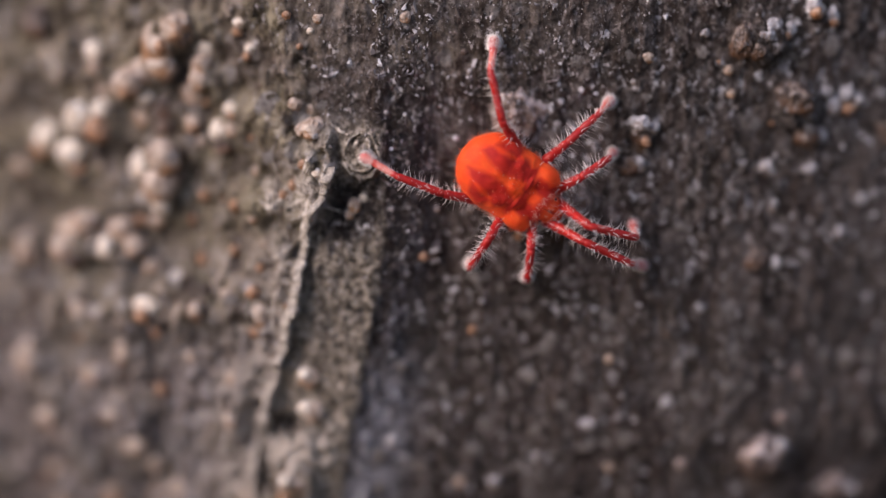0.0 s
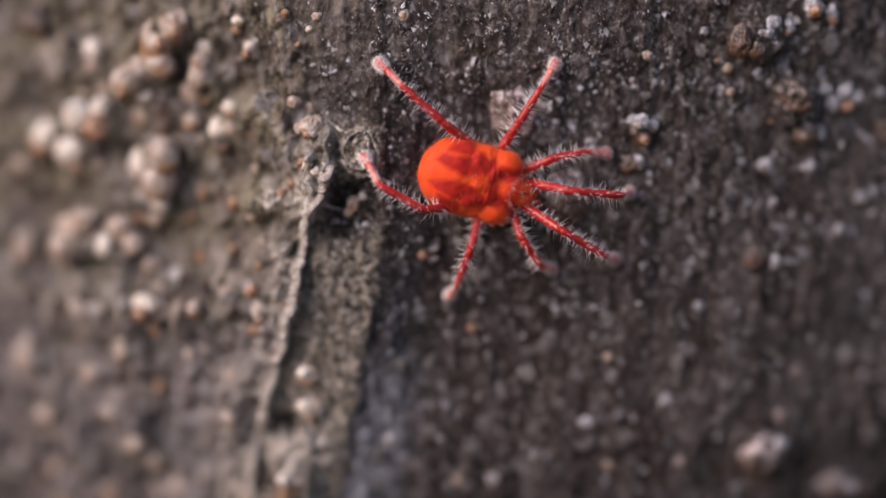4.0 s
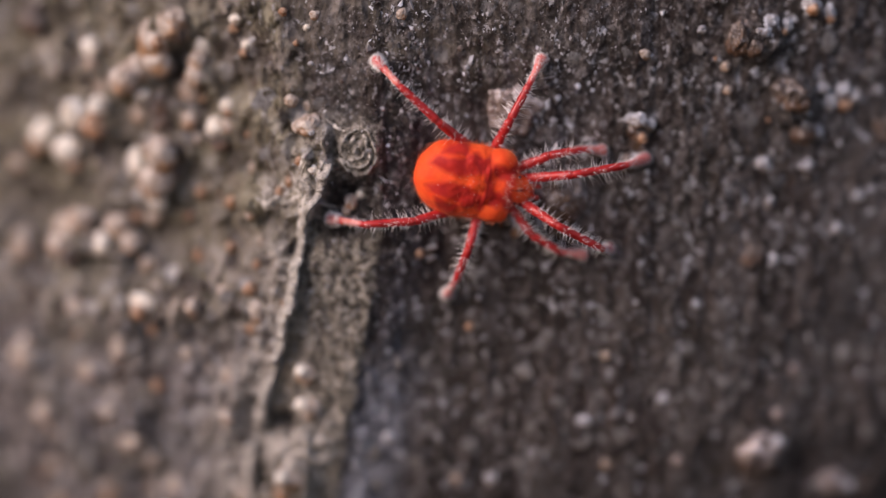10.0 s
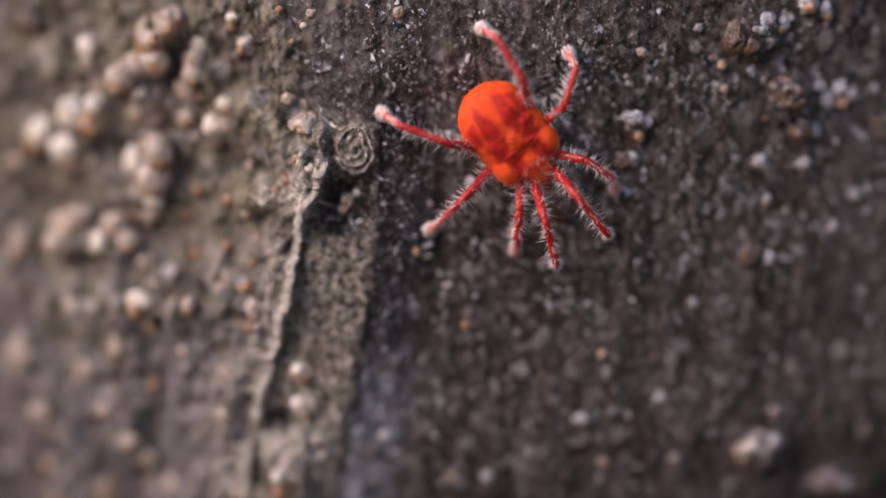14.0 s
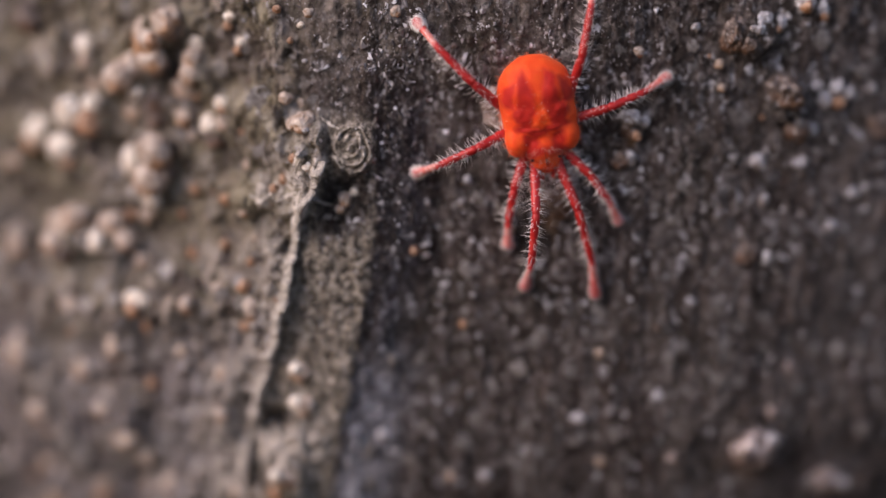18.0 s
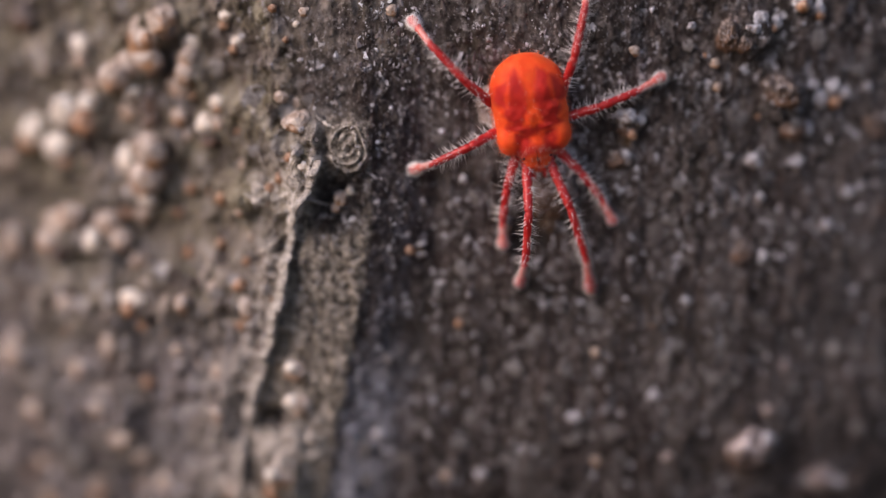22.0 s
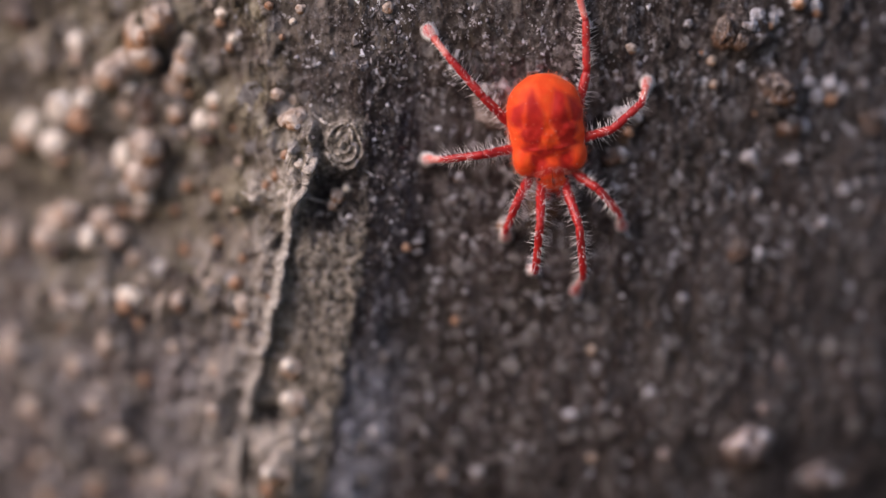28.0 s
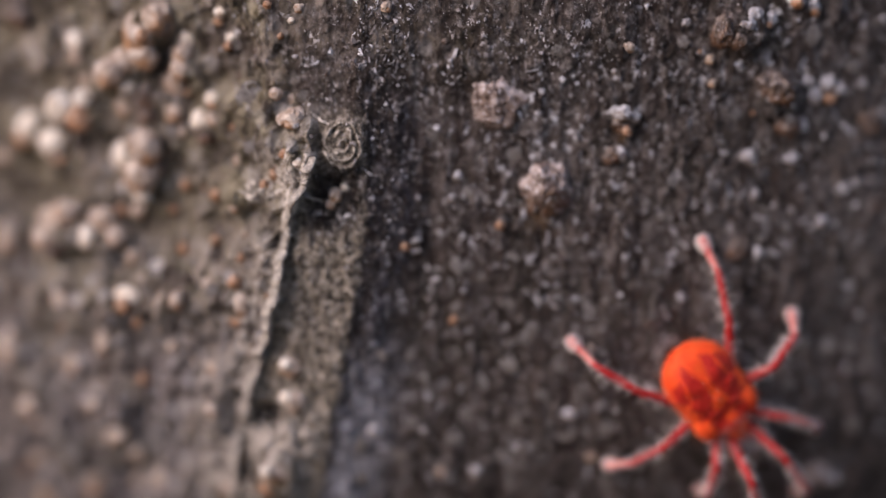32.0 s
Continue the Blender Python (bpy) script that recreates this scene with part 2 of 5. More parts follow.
BARK = bark_material()
WART = {
    "pale": wart_material("pale_wart", (0.62, 0.51, 0.41), (0.78, 0.69, 0.585), (0.87, 0.82, 0.75), (0.46, 0.265, 0.145), 0.36, 1.3, warm_from=0.60),
    "tan": wart_material("tan_wart", (0.32, 0.235, 0.18), (0.48, 0.375, 0.305), (0.68, 0.58, 0.50), (0.40, 0.205, 0.10), 0.42, 1.5, warm_from=0.52),
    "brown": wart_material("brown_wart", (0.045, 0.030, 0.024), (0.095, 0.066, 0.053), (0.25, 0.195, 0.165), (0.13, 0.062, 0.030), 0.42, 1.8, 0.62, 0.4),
    "white": wart_material("white_wart", (0.24, 0.22, 0.225), (0.46, 0.44, 0.455), (0.80, 0.79, 0.82), (0.24, 0.16, 0.11), 0.3, 2.2, 0.60, 0.7, warm_from=0.54),
    "crust": wart_material("crusted_wart", (0.082, 0.050, 0.037), (0.235, 0.168, 0.140), (0.68, 0.58, 0.56), (0.105, 0.055, 0.029), 0.38, 2.6, 0.595, 0.8, warm_from=0.50),
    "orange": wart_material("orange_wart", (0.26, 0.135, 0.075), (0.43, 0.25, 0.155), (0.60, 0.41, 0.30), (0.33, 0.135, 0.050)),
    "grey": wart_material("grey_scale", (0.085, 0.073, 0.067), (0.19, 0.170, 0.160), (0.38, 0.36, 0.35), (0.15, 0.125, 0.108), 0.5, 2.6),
}
SPECK = speck_material()
VELVET = velvet_material()
LEG_RED = leg_material("leg_red", (0.36, 0.010, 0.010), (0.60, 0.035, 0.028), 0.15)
LEG_PINK = leg_material("leg_pink", (0.56, 0.030, 0.026), (0.76, 0.080, 0.062), 0.3)
FIBRE = plain_grain("fibre", (0.45, 0.39, 0.33), (0.75, 0.68, 0.61), 5.0, 0.5)
FLAKE = plain_grain("flake", (0.16, 0.135, 0.115), (0.72, 0.65, 0.57), 9.0, 0.6, 0.00009)
FOOT_SKIN = foot_material()
BRISTLE = hair_material("bristle", (0.95, 0.89, 0.86))
BROW = hair_material("brow_hair", (0.80, 0.42, 0.33))
FUZZ = hair_material("red_fuzz", (0.90, 0.24, 0.12))
EYE = hair_material("eye", (0.10, 0.005, 0.005))


# ---- the bark ----
LATTICES = {}


def lattice(seed):
    if seed not in LATTICES:
        LATTICES[seed] = np.random.RandomState(seed).rand(256, 256)
    return LATTICES[seed]


def value_noise(x, y, seed):
    """Smooth noise between -1 and 1 over arrays."""
    grid = lattice(seed)
    ix, iy = np.floor(x).astype(int), np.floor(y).astype(int)
    fx, fy = x - ix, y - iy
    fx, fy = fx * fx * (3 - 2 * fx), fy * fy * (3 - 2 * fy)
    a, b = grid[ix % 256, iy % 256], grid[(ix + 1) % 256, iy % 256]
    c, d = grid[ix % 256, (iy + 1) % 256], grid[(ix + 1) % 256, (iy + 1) % 256]
    return 2 * ((a * (1 - fx) + b * fx) * (1 - fy) + (c * (1 - fx) + d * fx) * fy) - 1


def layered(x, y, seed, octaves=4, gain=0.55):
    total, size = 0, 1.0
    for k in range(octaves):
        total = total + size * value_noise(x * 2 ** k + 17.3 * k, y * 2 ** k + 9.1 * k, seed + k)
        size *= gain
    return total


def step(a, b, v):
    s = np.clip((v - a) / (b - a), 0, 1)
    return s * s * (3 - 2 * s)


def ridge_line(z):
    """Where the torn edge of the outer bark runs, by height."""
    return np.interp(z, (-12, -6.25, -4.5, -1.7, 0.5, 2.1, 3.2, 6.0), (-6.0, -4.93, -4.47, -3.76, -3.19, -2.62, -2.80, -3.5))


def strip_line(z):
    return np.interp(z, (-12, -6.2, -3.9, -1.66, 0.56, 2.9, 4.0, 7.0), (-3.6, -2.74, -2.22, -1.75, -1.43, -1.5, -1.7, -1.9))


KNOT = (-1.98, 2.32)


# swollen masses of old bark that carry the wart clusters: place, size, height
MASSES = [(-6.91, 5.08, 0.81, 0.42), (-7.15, 4.20, 0.57, 0.40), (-7.99, 3.75, 0.68, 0.40), (-8.94, 2.82, 0.84, 0.40), (-7.21, 1.95, 0.78, 0.32), (-9.62, -0.15, 1.01, 0.45), (-8.29, -0.14, 0.70, 0.42),
          (-6.10, 4.11, 0.49, 0.25), (7.63, 5.01, 0.68, 0.20), (8.65, 3.49, 0.78, 0.20), (-3.71, -5.92, 0.81, 0.35), (-9.99, 2.30, 0.61, 0.20), (-4.47, 1.23, 0.68, 0.18)]


def ridged(x, y, seed, octaves=4):
    total, size = 0, 1.0
    for k in range(octaves):
        total = total + size * (1 - 2 * np.abs(value_noise(x * 2 ** k + 5.3 * k, y * 2 ** k + 3.1 * k, seed + k)))
        size *= 0.55
    return total


STAINS = [(2.78, 0.65, 0.42), (1.67, 2.90, 0.30), (4.78, 2.49, 0.18), (7.91, -5.61, 0.35), (-0.33, -0.24, 0.10)]     # ochre run-off under some warts


def slope(strip, z):
    """The broad fall of the bark beside the strip, by the way from its edge, and its tuck further down."""
    return ((-0.62 + 0.3 * step(-2.5, -5, z)) * step(-0.15, 1.7, strip) + 0.15 * step(4, 9, strip)) * step(5.2, 3.2, z) - 0.022 * np.clip(-(z + 0.5), 0, 9) ** 2 - 0.30 * step(-0.6, 2.2, strip) * step(3.2, 5.2, z) - (0.75 * step(-2.2, 0.6, z) - 0.1) * step(-1.8, -5.2, strip) - 0.002 * np.clip(-(strip + 3.0), 0, 8) ** 2


def bark_layers(a, z):
    """Relief in millimetres and the masks of the bark's kinds, for arrays of girth and height."""
    wob = 0.10 * layered(a * 1.1, z * 1.1, 11, 4) + 0.014 * layered(a * 5, z * 5, 15, 3)
    edge = a - ridge_line(z) + wob
    strip = a - strip_line(z) + 0.7 * wob
    fade = step(3.6, 2.2, z)                                   # the edge dies out above the knot
    left = step(0.25, -0.25, a - ridge_line(z) + 2.5 * wob + 0.5 * step(2.0, 3.5, z))
    fibre = layered(a * 2.3, z * 0.35, 21, 5)
    lumps = layered(a * 0.75, z * 0.75, 31, 4)
    grain = layered(a * 4.5, z * 4.0, 41, 4, 0.66)
    crumbs = ridged(a * 3.1, z * 2.2, 45, 4)
    h = (0.05 + 0.035 * left) * fibre + 0.05 * lumps + 0.034 * grain + 0.018 * crumbs
    h = h + left * (0.15 * lumps + 0.13 * layered(a * 1.9, z * 1.9, 51, 4))
    for mx, mz, size, tall in MASSES:
        r = np.hypot(a - mx, z - mz) + 0.22 * size * layered(a * 1.6, z * 1.6, 57, 3)
        h = h + 1.3 * tall * step(size, size * 0.35, r)
    h = h - 0.30 * np.exp(-((z + 0.55 + 0.12 * lumps) / 0.22) ** 2) * step(-7.8, -9.0, a)    # a cross crack
    # the torn edge: a curled lip that drops to the strip beside it
    h = h + fade * (0.15 + 0.15 * step(-2.0, 0.5, z)) * step(0.05, -0.10, edge) * step(-2.4, -0.1, edge)
    lip = fade * np.exp(-((edge + 0.09) / 0.11) ** 2) * step(-0.5, 0.3, layered(a * 1.3, z * 0.8, 53, 3) + 0.35)
    h = h + 0.20 * lip * (0.6 + 0.5 * layered(a * 4, z * 4, 55, 3))
    moss = step(-0.02, 0.10, edge) * step(0.08, -0.05, strip) * step(3.4, 2.6, z)
    h = h + 0.09 * step(0.22, -0.14, strip) * step(-0.1, 0.1, edge) * step(3.6, 2.6, z) + moss * (0.014 * ridged(a * 6, z * 2.2, 61, 3) + 0.024 * layered(a * 9, z * 7, 63, 3))
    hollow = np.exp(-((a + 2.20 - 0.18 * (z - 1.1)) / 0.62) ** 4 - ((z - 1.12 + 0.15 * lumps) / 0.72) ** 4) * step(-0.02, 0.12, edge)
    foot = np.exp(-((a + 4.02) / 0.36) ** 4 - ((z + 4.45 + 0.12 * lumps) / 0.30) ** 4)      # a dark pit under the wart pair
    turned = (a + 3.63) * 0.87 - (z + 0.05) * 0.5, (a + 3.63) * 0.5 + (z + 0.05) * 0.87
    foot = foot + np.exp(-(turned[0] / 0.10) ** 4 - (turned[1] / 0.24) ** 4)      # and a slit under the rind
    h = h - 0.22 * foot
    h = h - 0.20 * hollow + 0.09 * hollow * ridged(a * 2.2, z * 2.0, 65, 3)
    # right of the strip the bark falls away in a broad slope
    h = h + slope(strip, z)
    # crumbling rind left of the edge
    rind = fade * step(-1.7, -0.5, edge) * step(0.02, -0.1, edge)
    shred = ridged(a * 3.0, z * 2.3, 67, 4)
    h = h + rind * 0.075 * shred
    # the ringed knot
    r = np.hypot((a - KNOT[0]) / 0.90, (z - KNOT[1]) / np.where(z > KNOT[1], 1.12, 1.0))
    swirl = r + 0.09 * layered(a * 2.6, z * 2.6, 71, 4) + 0.02 * np.arctan2(z - KNOT[1], a - KNOT[0])
    rings = np.cos(swirl * 2 * math.pi / 0.17) * step(-0.9, 0.2, layered(a * 4, z * 4, 77, 2))
    near = step(0.62, 0.50, r + 0.05 * layered(a * 3, z * 3, 73, 3))
    h = h * (1 - 0.55 * near) + near * (0.20 + 0.06 * rings) * step(-0.02, 0.14, r)
    crust = step(0.0, 0.6, layered(a * 1.8, z * 1.4, 83, 4)) * step(-3.6, -4.6, z) * step(1.3, 0.5, np.abs(edge - 0.9))
    h = h + 0.20 * crust * (0.6 + 0.6 * ridged(a * 2.2, z * 2.2, 87, 4))
    pale = np.clip(np.maximum(left * (0.70 + 0.35 * lumps), step(3.4, 5.0, z) * step(3.5, 0.5, a) * (0.25 + 0.2 * lumps)), 0, 1)
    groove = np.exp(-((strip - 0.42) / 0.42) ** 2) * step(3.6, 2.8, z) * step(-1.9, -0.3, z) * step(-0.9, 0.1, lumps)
    slate = np.clip(np.exp(-((strip - 0.60) / 0.75) ** 2) * step(-1.8, -4.2, z) * (0.85 + 0.25 * fibre + 0.45 * lumps), 0, 1) * (1 - moss)
    lipmask = np.clip(lip * (0.95 + 0.5 * grain) + 1.0 * near * step(0.0, 0.8, rings) + 0.7 * crust + 0.45 * rind * step(0.1, 0.9, shred), 0, 1)
    stain = 0
    for sx, sz, size in STAINS:
        r = np.hypot((a - sx) / size, (z - sz) / (1.15 * size))
        stain = stain + 0.85 * np.exp(-r * r) * step(-0.5, 0.5, grain + 0.2)
    tint = layered(a * 0.9, z * 0.9, 101, 4)
    olive = np.clip(left * step(-0.6, 1.2, z) * (0.45 + 0.5 * tint), 0, 0.75)
    ashen = np.clip(left * step(-1.0, -3.5, z) * (0.62 + 0.6 * tint), 0, 0.92)
    # Where the groove beside the strip gets its painted sky reflection.
    sky_tint = np.clip(np.exp(-((strip - 0.55) / 0.6) ** 2) * step(4.2, 2.8, z) * step(-3.5, -1.0, z) * (0.65 + 0.4 * lumps), 0, 0.85) * (1 - moss)
    frost = np.clip(step(-2.2, 3.2, z) * (0.62 + 0.55 * layered(a * 1.2, z * 0.7, 111, 4)), 0, 1) * (1 - left) * np.maximum(step(0.6, 3.2, strip), 0.6 * step(3.6, 4.6, z))
    # The recess mask adds painted shade to the dark bark of hollow, pits, groove.
    return h, pale, slate, np.clip(moss * (1 - 1.2 * hollow) + 0.6 * near, 0, 1), lipmask, np.clip(hollow * 1.2 + foot + 0.6 * groove, 0, 1), np.clip(stain, 0, 1), olive, ashen, sky_tint, frost


def girth_at(x):
    """The way round the trunk, in millimetres, to the place across it."""
    return AXIS + TRUNK * np.arcsin(np.clip((x - AXIS) / TRUNK, -0.99, 0.99))


RELIEFS = {}


def relief(x, z):
    """Relief in millimetres at one place across (x) and up (z)."""
    key = (round(x, 2), round(z, 2))
    if key not in RELIEFS:
        RELIEFS[key] = float(bark_layers(np.array([girth_at(key[0])]), np.array([key[1]]))[0][0])
    return RELIEFS[key]


def on_bark(x, z, height=0.0):
    """The point over the bark at x, z (millimetres), and the outward normal."""
    s = (x - AXIS) / TRUNK
    n = Vector((s, -math.sqrt(1 - s * s), 0))
    return (Vector((AXIS, TRUNK, z)) + n * (TRUNK + height)) * MM, n


def build_bark():
    fine = np.arange(-14.4, 12.6001, 0.036)
    far = np.geomspace(0.4, AXIS + math.pi * TRUNK - 12.6, 30)
    near = np.geomspace(0.4, math.pi * TRUNK - AXIS - 14.4, 30)
    a = np.concatenate([-14.4 - near[::-1][1:], fine, 12.6 + far])
    fine = np.arange(-8.4, 8.4001, 0.036)
    far = np.geomspace(8.7, 70, 20)
    z = np.concatenate([-far[::-1], fine, far])
    A, Z = np.meshgrid(a, z)
    h, pale, slate, moss, lip, damp_shade, stain, olive, ashen, sky_tint, frost = bark_layers(A, Z)
    h = h * step(60, 20, np.abs(A)) + 0.8 * layered(A * 0.08, Z * 0.04, 81, 3) * step(15, 40, np.maximum(np.abs(A), np.abs(Z)))
    th, r = (A - AXIS) / TRUNK, TRUNK + h
    co = np.stack([AXIS + r * np.sin(th), TRUNK - r * np.cos(th), Z], -1).reshape(-1, 3) * MM
    rows, cols = A.shape
    i = np.arange(rows * cols).reshape(rows, cols)
    nxt = np.roll(i, -1, axis=1)
    quads = np.stack([i[:-1], nxt[:-1], nxt[1:], i[1:]], -1).reshape(-1, 4)
    me = bpy.data.meshes.new("bark")
    me.vertices.add(len(co))
    me.vertices.foreach_set("co", co.astype(np.float32).ravel())
    ends = np.concatenate([quads.ravel(), i[0][::-1], i[-1]])            # both ends closed
    me.loops.add(len(ends))
    me.loops.foreach_set("vertex_index", ends.astype(np.int32))
    me.polygons.add(len(quads) + 2)
    starts = np.concatenate([np.arange(0, quads.size + 1, 4), [quads.size + cols]])
    me.polygons.foreach_set("loop_start", starts.astype(np.int32))
    me.polygons.foreach_set("use_smooth", np.append(np.ones(len(quads), bool), (False, False)))
    me.update(calc_edges=True)
    for name, values in (("pale", pale), ("slate", slate), ("moss", moss), ("lip", lip), ("damp_shade", damp_shade), ("stain", stain), ("olive", olive), ("ashen", ashen), ("sky_tint", sky_tint), ("frost", frost)):
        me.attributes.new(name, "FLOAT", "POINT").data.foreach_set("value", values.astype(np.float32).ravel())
    me.materials.append(BARK)
    ob = new("bark", me)
    return tagged(ob, "dark grey-brown tree bark with pale crusty patches and warts", "bark", kind="structure")


def part(name, bm, material, parent, label=""):
    me = bpy.data.meshes.new(name)
    bm.to_mesh(me)
    bm.free()
    for mat in material if isinstance(material, (list, tuple)) else [material]:
        me.materials.append(mat)
    for p in me.polygons:
        p.use_smooth = True
    ob = new(name, me)
    ob.parent = parent
    if label:
        ob["label"] = label
    return ob


def wart_mesh(seed, rough, lobes):
    """A knobbly crusted knob of radius one millimetre: z is out of the bark, y up the trunk."""
    rnd = random.Random(seed)
    bm = bmesh.new()
    bmesh.ops.create_icosphere(bm, subdivisions=5, radius=1.0)
    humps = [(Vector((rnd.uniform(-1, 1), rnd.uniform(-1, 1), rnd.uniform(-0.3, 0.9))).normalized(), rnd.uniform(0.10, 0.28), rnd.uniform(0.3, 0.6)) for _ in range(lobes)]
    off = Vector((seed * 3.1, seed * 1.7, 0))
    for v in bm.verts:
        d = v.co.normalized()
        k = 1 + rough * (1.1 * noise.noise(d * 1.4 + off) + 0.6 * noise.noise(d * 3.4 + off) + 0.38 * noise.noise(d * 7.5 + off) + 0.22 * noise.noise(d * 16 + off))
        for way, size, wide in humps:
            k += size * math.exp(-((d - way).length / wide) ** 2) - size * 0.22
        v.co = d * k * MM
        v.co.z *= 0.85
        if d.z < 0:                      # a skirt that spreads into the bark
            v.co.x *= 1 - 0.45 * d.z
            v.co.y *= 1 - 0.45 * d.z
    me = bpy.data.meshes.new("wart")
    bm.to_mesh(me)
    bm.free()
    for p in me.polygons:
        p.use_smooth = True
    return me


bark = build_bark()
# Some pale, white and orange entries are one wart's lit cap and warm underside.
WARTS = {}  # place on the bark, half width and half height in millimetres, kind
# The first, brown wart is added to stand in for a dark hollow.
WARTS["left_top"] = [(-10.43, 5.26, 0.46, 0.46, "brown"), (-8.83, 4.64, 0.22, 0.22, "pale"), (-8.83, 4.27, 0.18, 0.18, "tan"), (-7.10, 4.93, 0.40, 0.49, "tan"), (-6.64, 5.25, 0.35, 0.35, "tan"), (-6.46, 5.00, 0.19, 0.19, "brown"), (-6.84, 4.83, 0.18, 0.18, "orange"), (-6.97, 4.30, 0.30, 0.30, "tan"), (-7.56, 4.18, 0.30, 0.30, "tan"), (-7.86, 3.87, 0.35, 0.35, "tan"), (-8.70, 3.70, 0.23, 0.23, "tan"), (-7.79, 3.70, 0.11, 0.11, "orange")]
WARTS["left_top"] += [(-6.01, 4.74, 0.22, 0.22, "pale"), (-6.03, 4.39, 0.23, 0.23, "tan"), (-6.08, 4.00, 0.24, 0.24, "tan"), (-6.38, 3.60, 0.26, 0.26, "tan"), (-7.49, 3.53, 0.20, 0.20, "pale"), (-7.12, 3.22, 0.34, 0.34, "brown"), (-7.04, 2.88, 0.30, 0.30, "brown"), (-7.63, 3.05, 0.23, 0.23, "tan"), (-9.16, 2.99, 0.38, 0.38, "pale"), (-8.57, 3.22, 0.24, 0.24, "pale"), (-8.60, 2.75, 0.30, 0.30, "orange")]
WARTS["left_upper"] = [(-10.17, 2.46, 0.32, 0.32, "pale"), (-10.36, 2.16, 0.24, 0.24, "orange"), (-9.47, 2.10, 0.35, 0.35, "pale"), (-9.31, 1.75, 0.20, 0.20, "orange"), (-7.71, 1.85, 0.24, 0.36, "pale"), (-6.92, 2.08, 0.34, 0.40, "tan"), (-6.84, 1.66, 0.30, 0.30, "brown"), (-7.11, 1.40, 0.38, 0.38, "tan"), (-6.34, 2.94, 0.20, 0.20, "tan"), (-6.44, 2.45, 0.19, 0.19, "grey"), (-10.94, 1.70, 0.20, 0.20, "tan"), (-8.14, 1.50, 0.27, 0.20, "grey")]
WARTS["left_upper"] += [(-5.02, 5.43, 0.14, 0.14, "pale"), (-5.10, 5.20, 0.12, 0.12, "orange"), (-4.78, 4.80, 0.12, 0.12, "pale"), (-4.84, 4.60, 0.12, 0.12, "orange"), (-4.63, 4.67, 0.15, 0.15, "grey"), (-3.79, 5.64, 0.12, 0.12, "orange"), (-3.24, 5.26, 0.08, 0.08, "pale"), (-3.48, 4.88, 0.08, 0.08, "orange"), (-3.15, 4.40, 0.07, 0.07, "white"), (-3.05, 5.56, 0.12, 0.12, "tan")]
WARTS["left_inner"] = [(-5.34, 3.32, 0.16, 0.16, "pale"), (-5.32, 3.17, 0.14, 0.14, "orange"), (-4.27, 3.42, 0.30, 0.30, "grey"), (-3.62, 3.51, 0.14, 0.14, "tan"), (-3.25, 3.36, 0.11, 0.15, "tan"), (-3.16, 3.86, 0.11, 0.11, "grey"), (-2.95, 3.44, 0.14, 0.14, "grey"), (-5.64, 2.76, 0.24, 0.24, "pale"), (-5.30, 2.82, 0.19, 0.19, "tan"), (-5.55, 2.40, 0.27, 0.27, "brown"), (-3.17, 2.92, 0.26, 0.26, "tan"), (-3.07, 2.78, 0.08, 0.08, "white")]
WARTS["left_inner"] += [(-3.42, 2.91, 0.15, 0.15, "tan"), (-3.38, 2.09, 0.12, 0.12, "orange"), (-3.04, 1.91, 0.12, 0.12, "pale"), (-6.17, 2.48, 0.14, 0.14, "tan"), (-4.29, 2.20, 0.14, 0.14, "grey"), (-3.67, 1.54, 0.14, 0.14, "orange"), (-3.89, 1.32, 0.12, 0.12, "orange"), (-6.05, 1.18, 0.15, 0.15, "orange"), (-5.19, 0.99, 0.18, 0.18, "orange"), (-4.66, 0.73, 0.11, 0.11, "tan"), (-5.21, -0.12, 0.14, 0.14, "orange")]
WARTS["left_mid"] = [(-9.32, 0.22, 0.43, 0.30, "tan"), (-9.00, 0.44, 0.30, 0.30, "tan"), (-9.49, -0.18, 0.30, 0.30, "tan"), (-9.21, -0.48, 0.27, 0.27, "brown"), (-10.90, -0.37, 0.30, 0.40, "tan"), (-8.11, 0.25, 0.30, 0.30, "tan"), (-8.38, -0.13, 0.20, 0.27, "pale"), (-7.77, -0.10, 0.26, 0.26, "tan"), (-7.13, 0.92, 0.23, 0.18, "pale"), (-7.31, 0.50, 0.18, 0.18, "tan"), (-7.76, 0.48, 0.14, 0.14, "orange"), (-6.42, 0.56, 0.12, 0.12, "orange")]
WARTS["left_mid"] += [(-7.38, -0.63, 0.18, 0.18, "tan"), (-6.05, -0.36, 0.15, 0.15, "orange"), (-7.92, -0.63, 0.14, 0.14, "grey"), (-7.33, -1.52, 0.32, 0.22, "pale"), (-7.34, -1.73, 0.19, 0.19, "orange"), (-6.88, -1.39, 0.15, 0.15, "grey"), (-6.03, -1.51, 0.18, 0.18, "tan"), (-6.00, -1.69, 0.12, 0.12, "orange"), (-9.08, -1.74, 0.22, 0.22, "tan"), (-7.12, -2.15, 0.16, 0.16, "orange"), (-6.59, -1.01, 0.14, 0.14, "grey"), (-8.05, -1.09, 0.16, 0.16, "grey")]
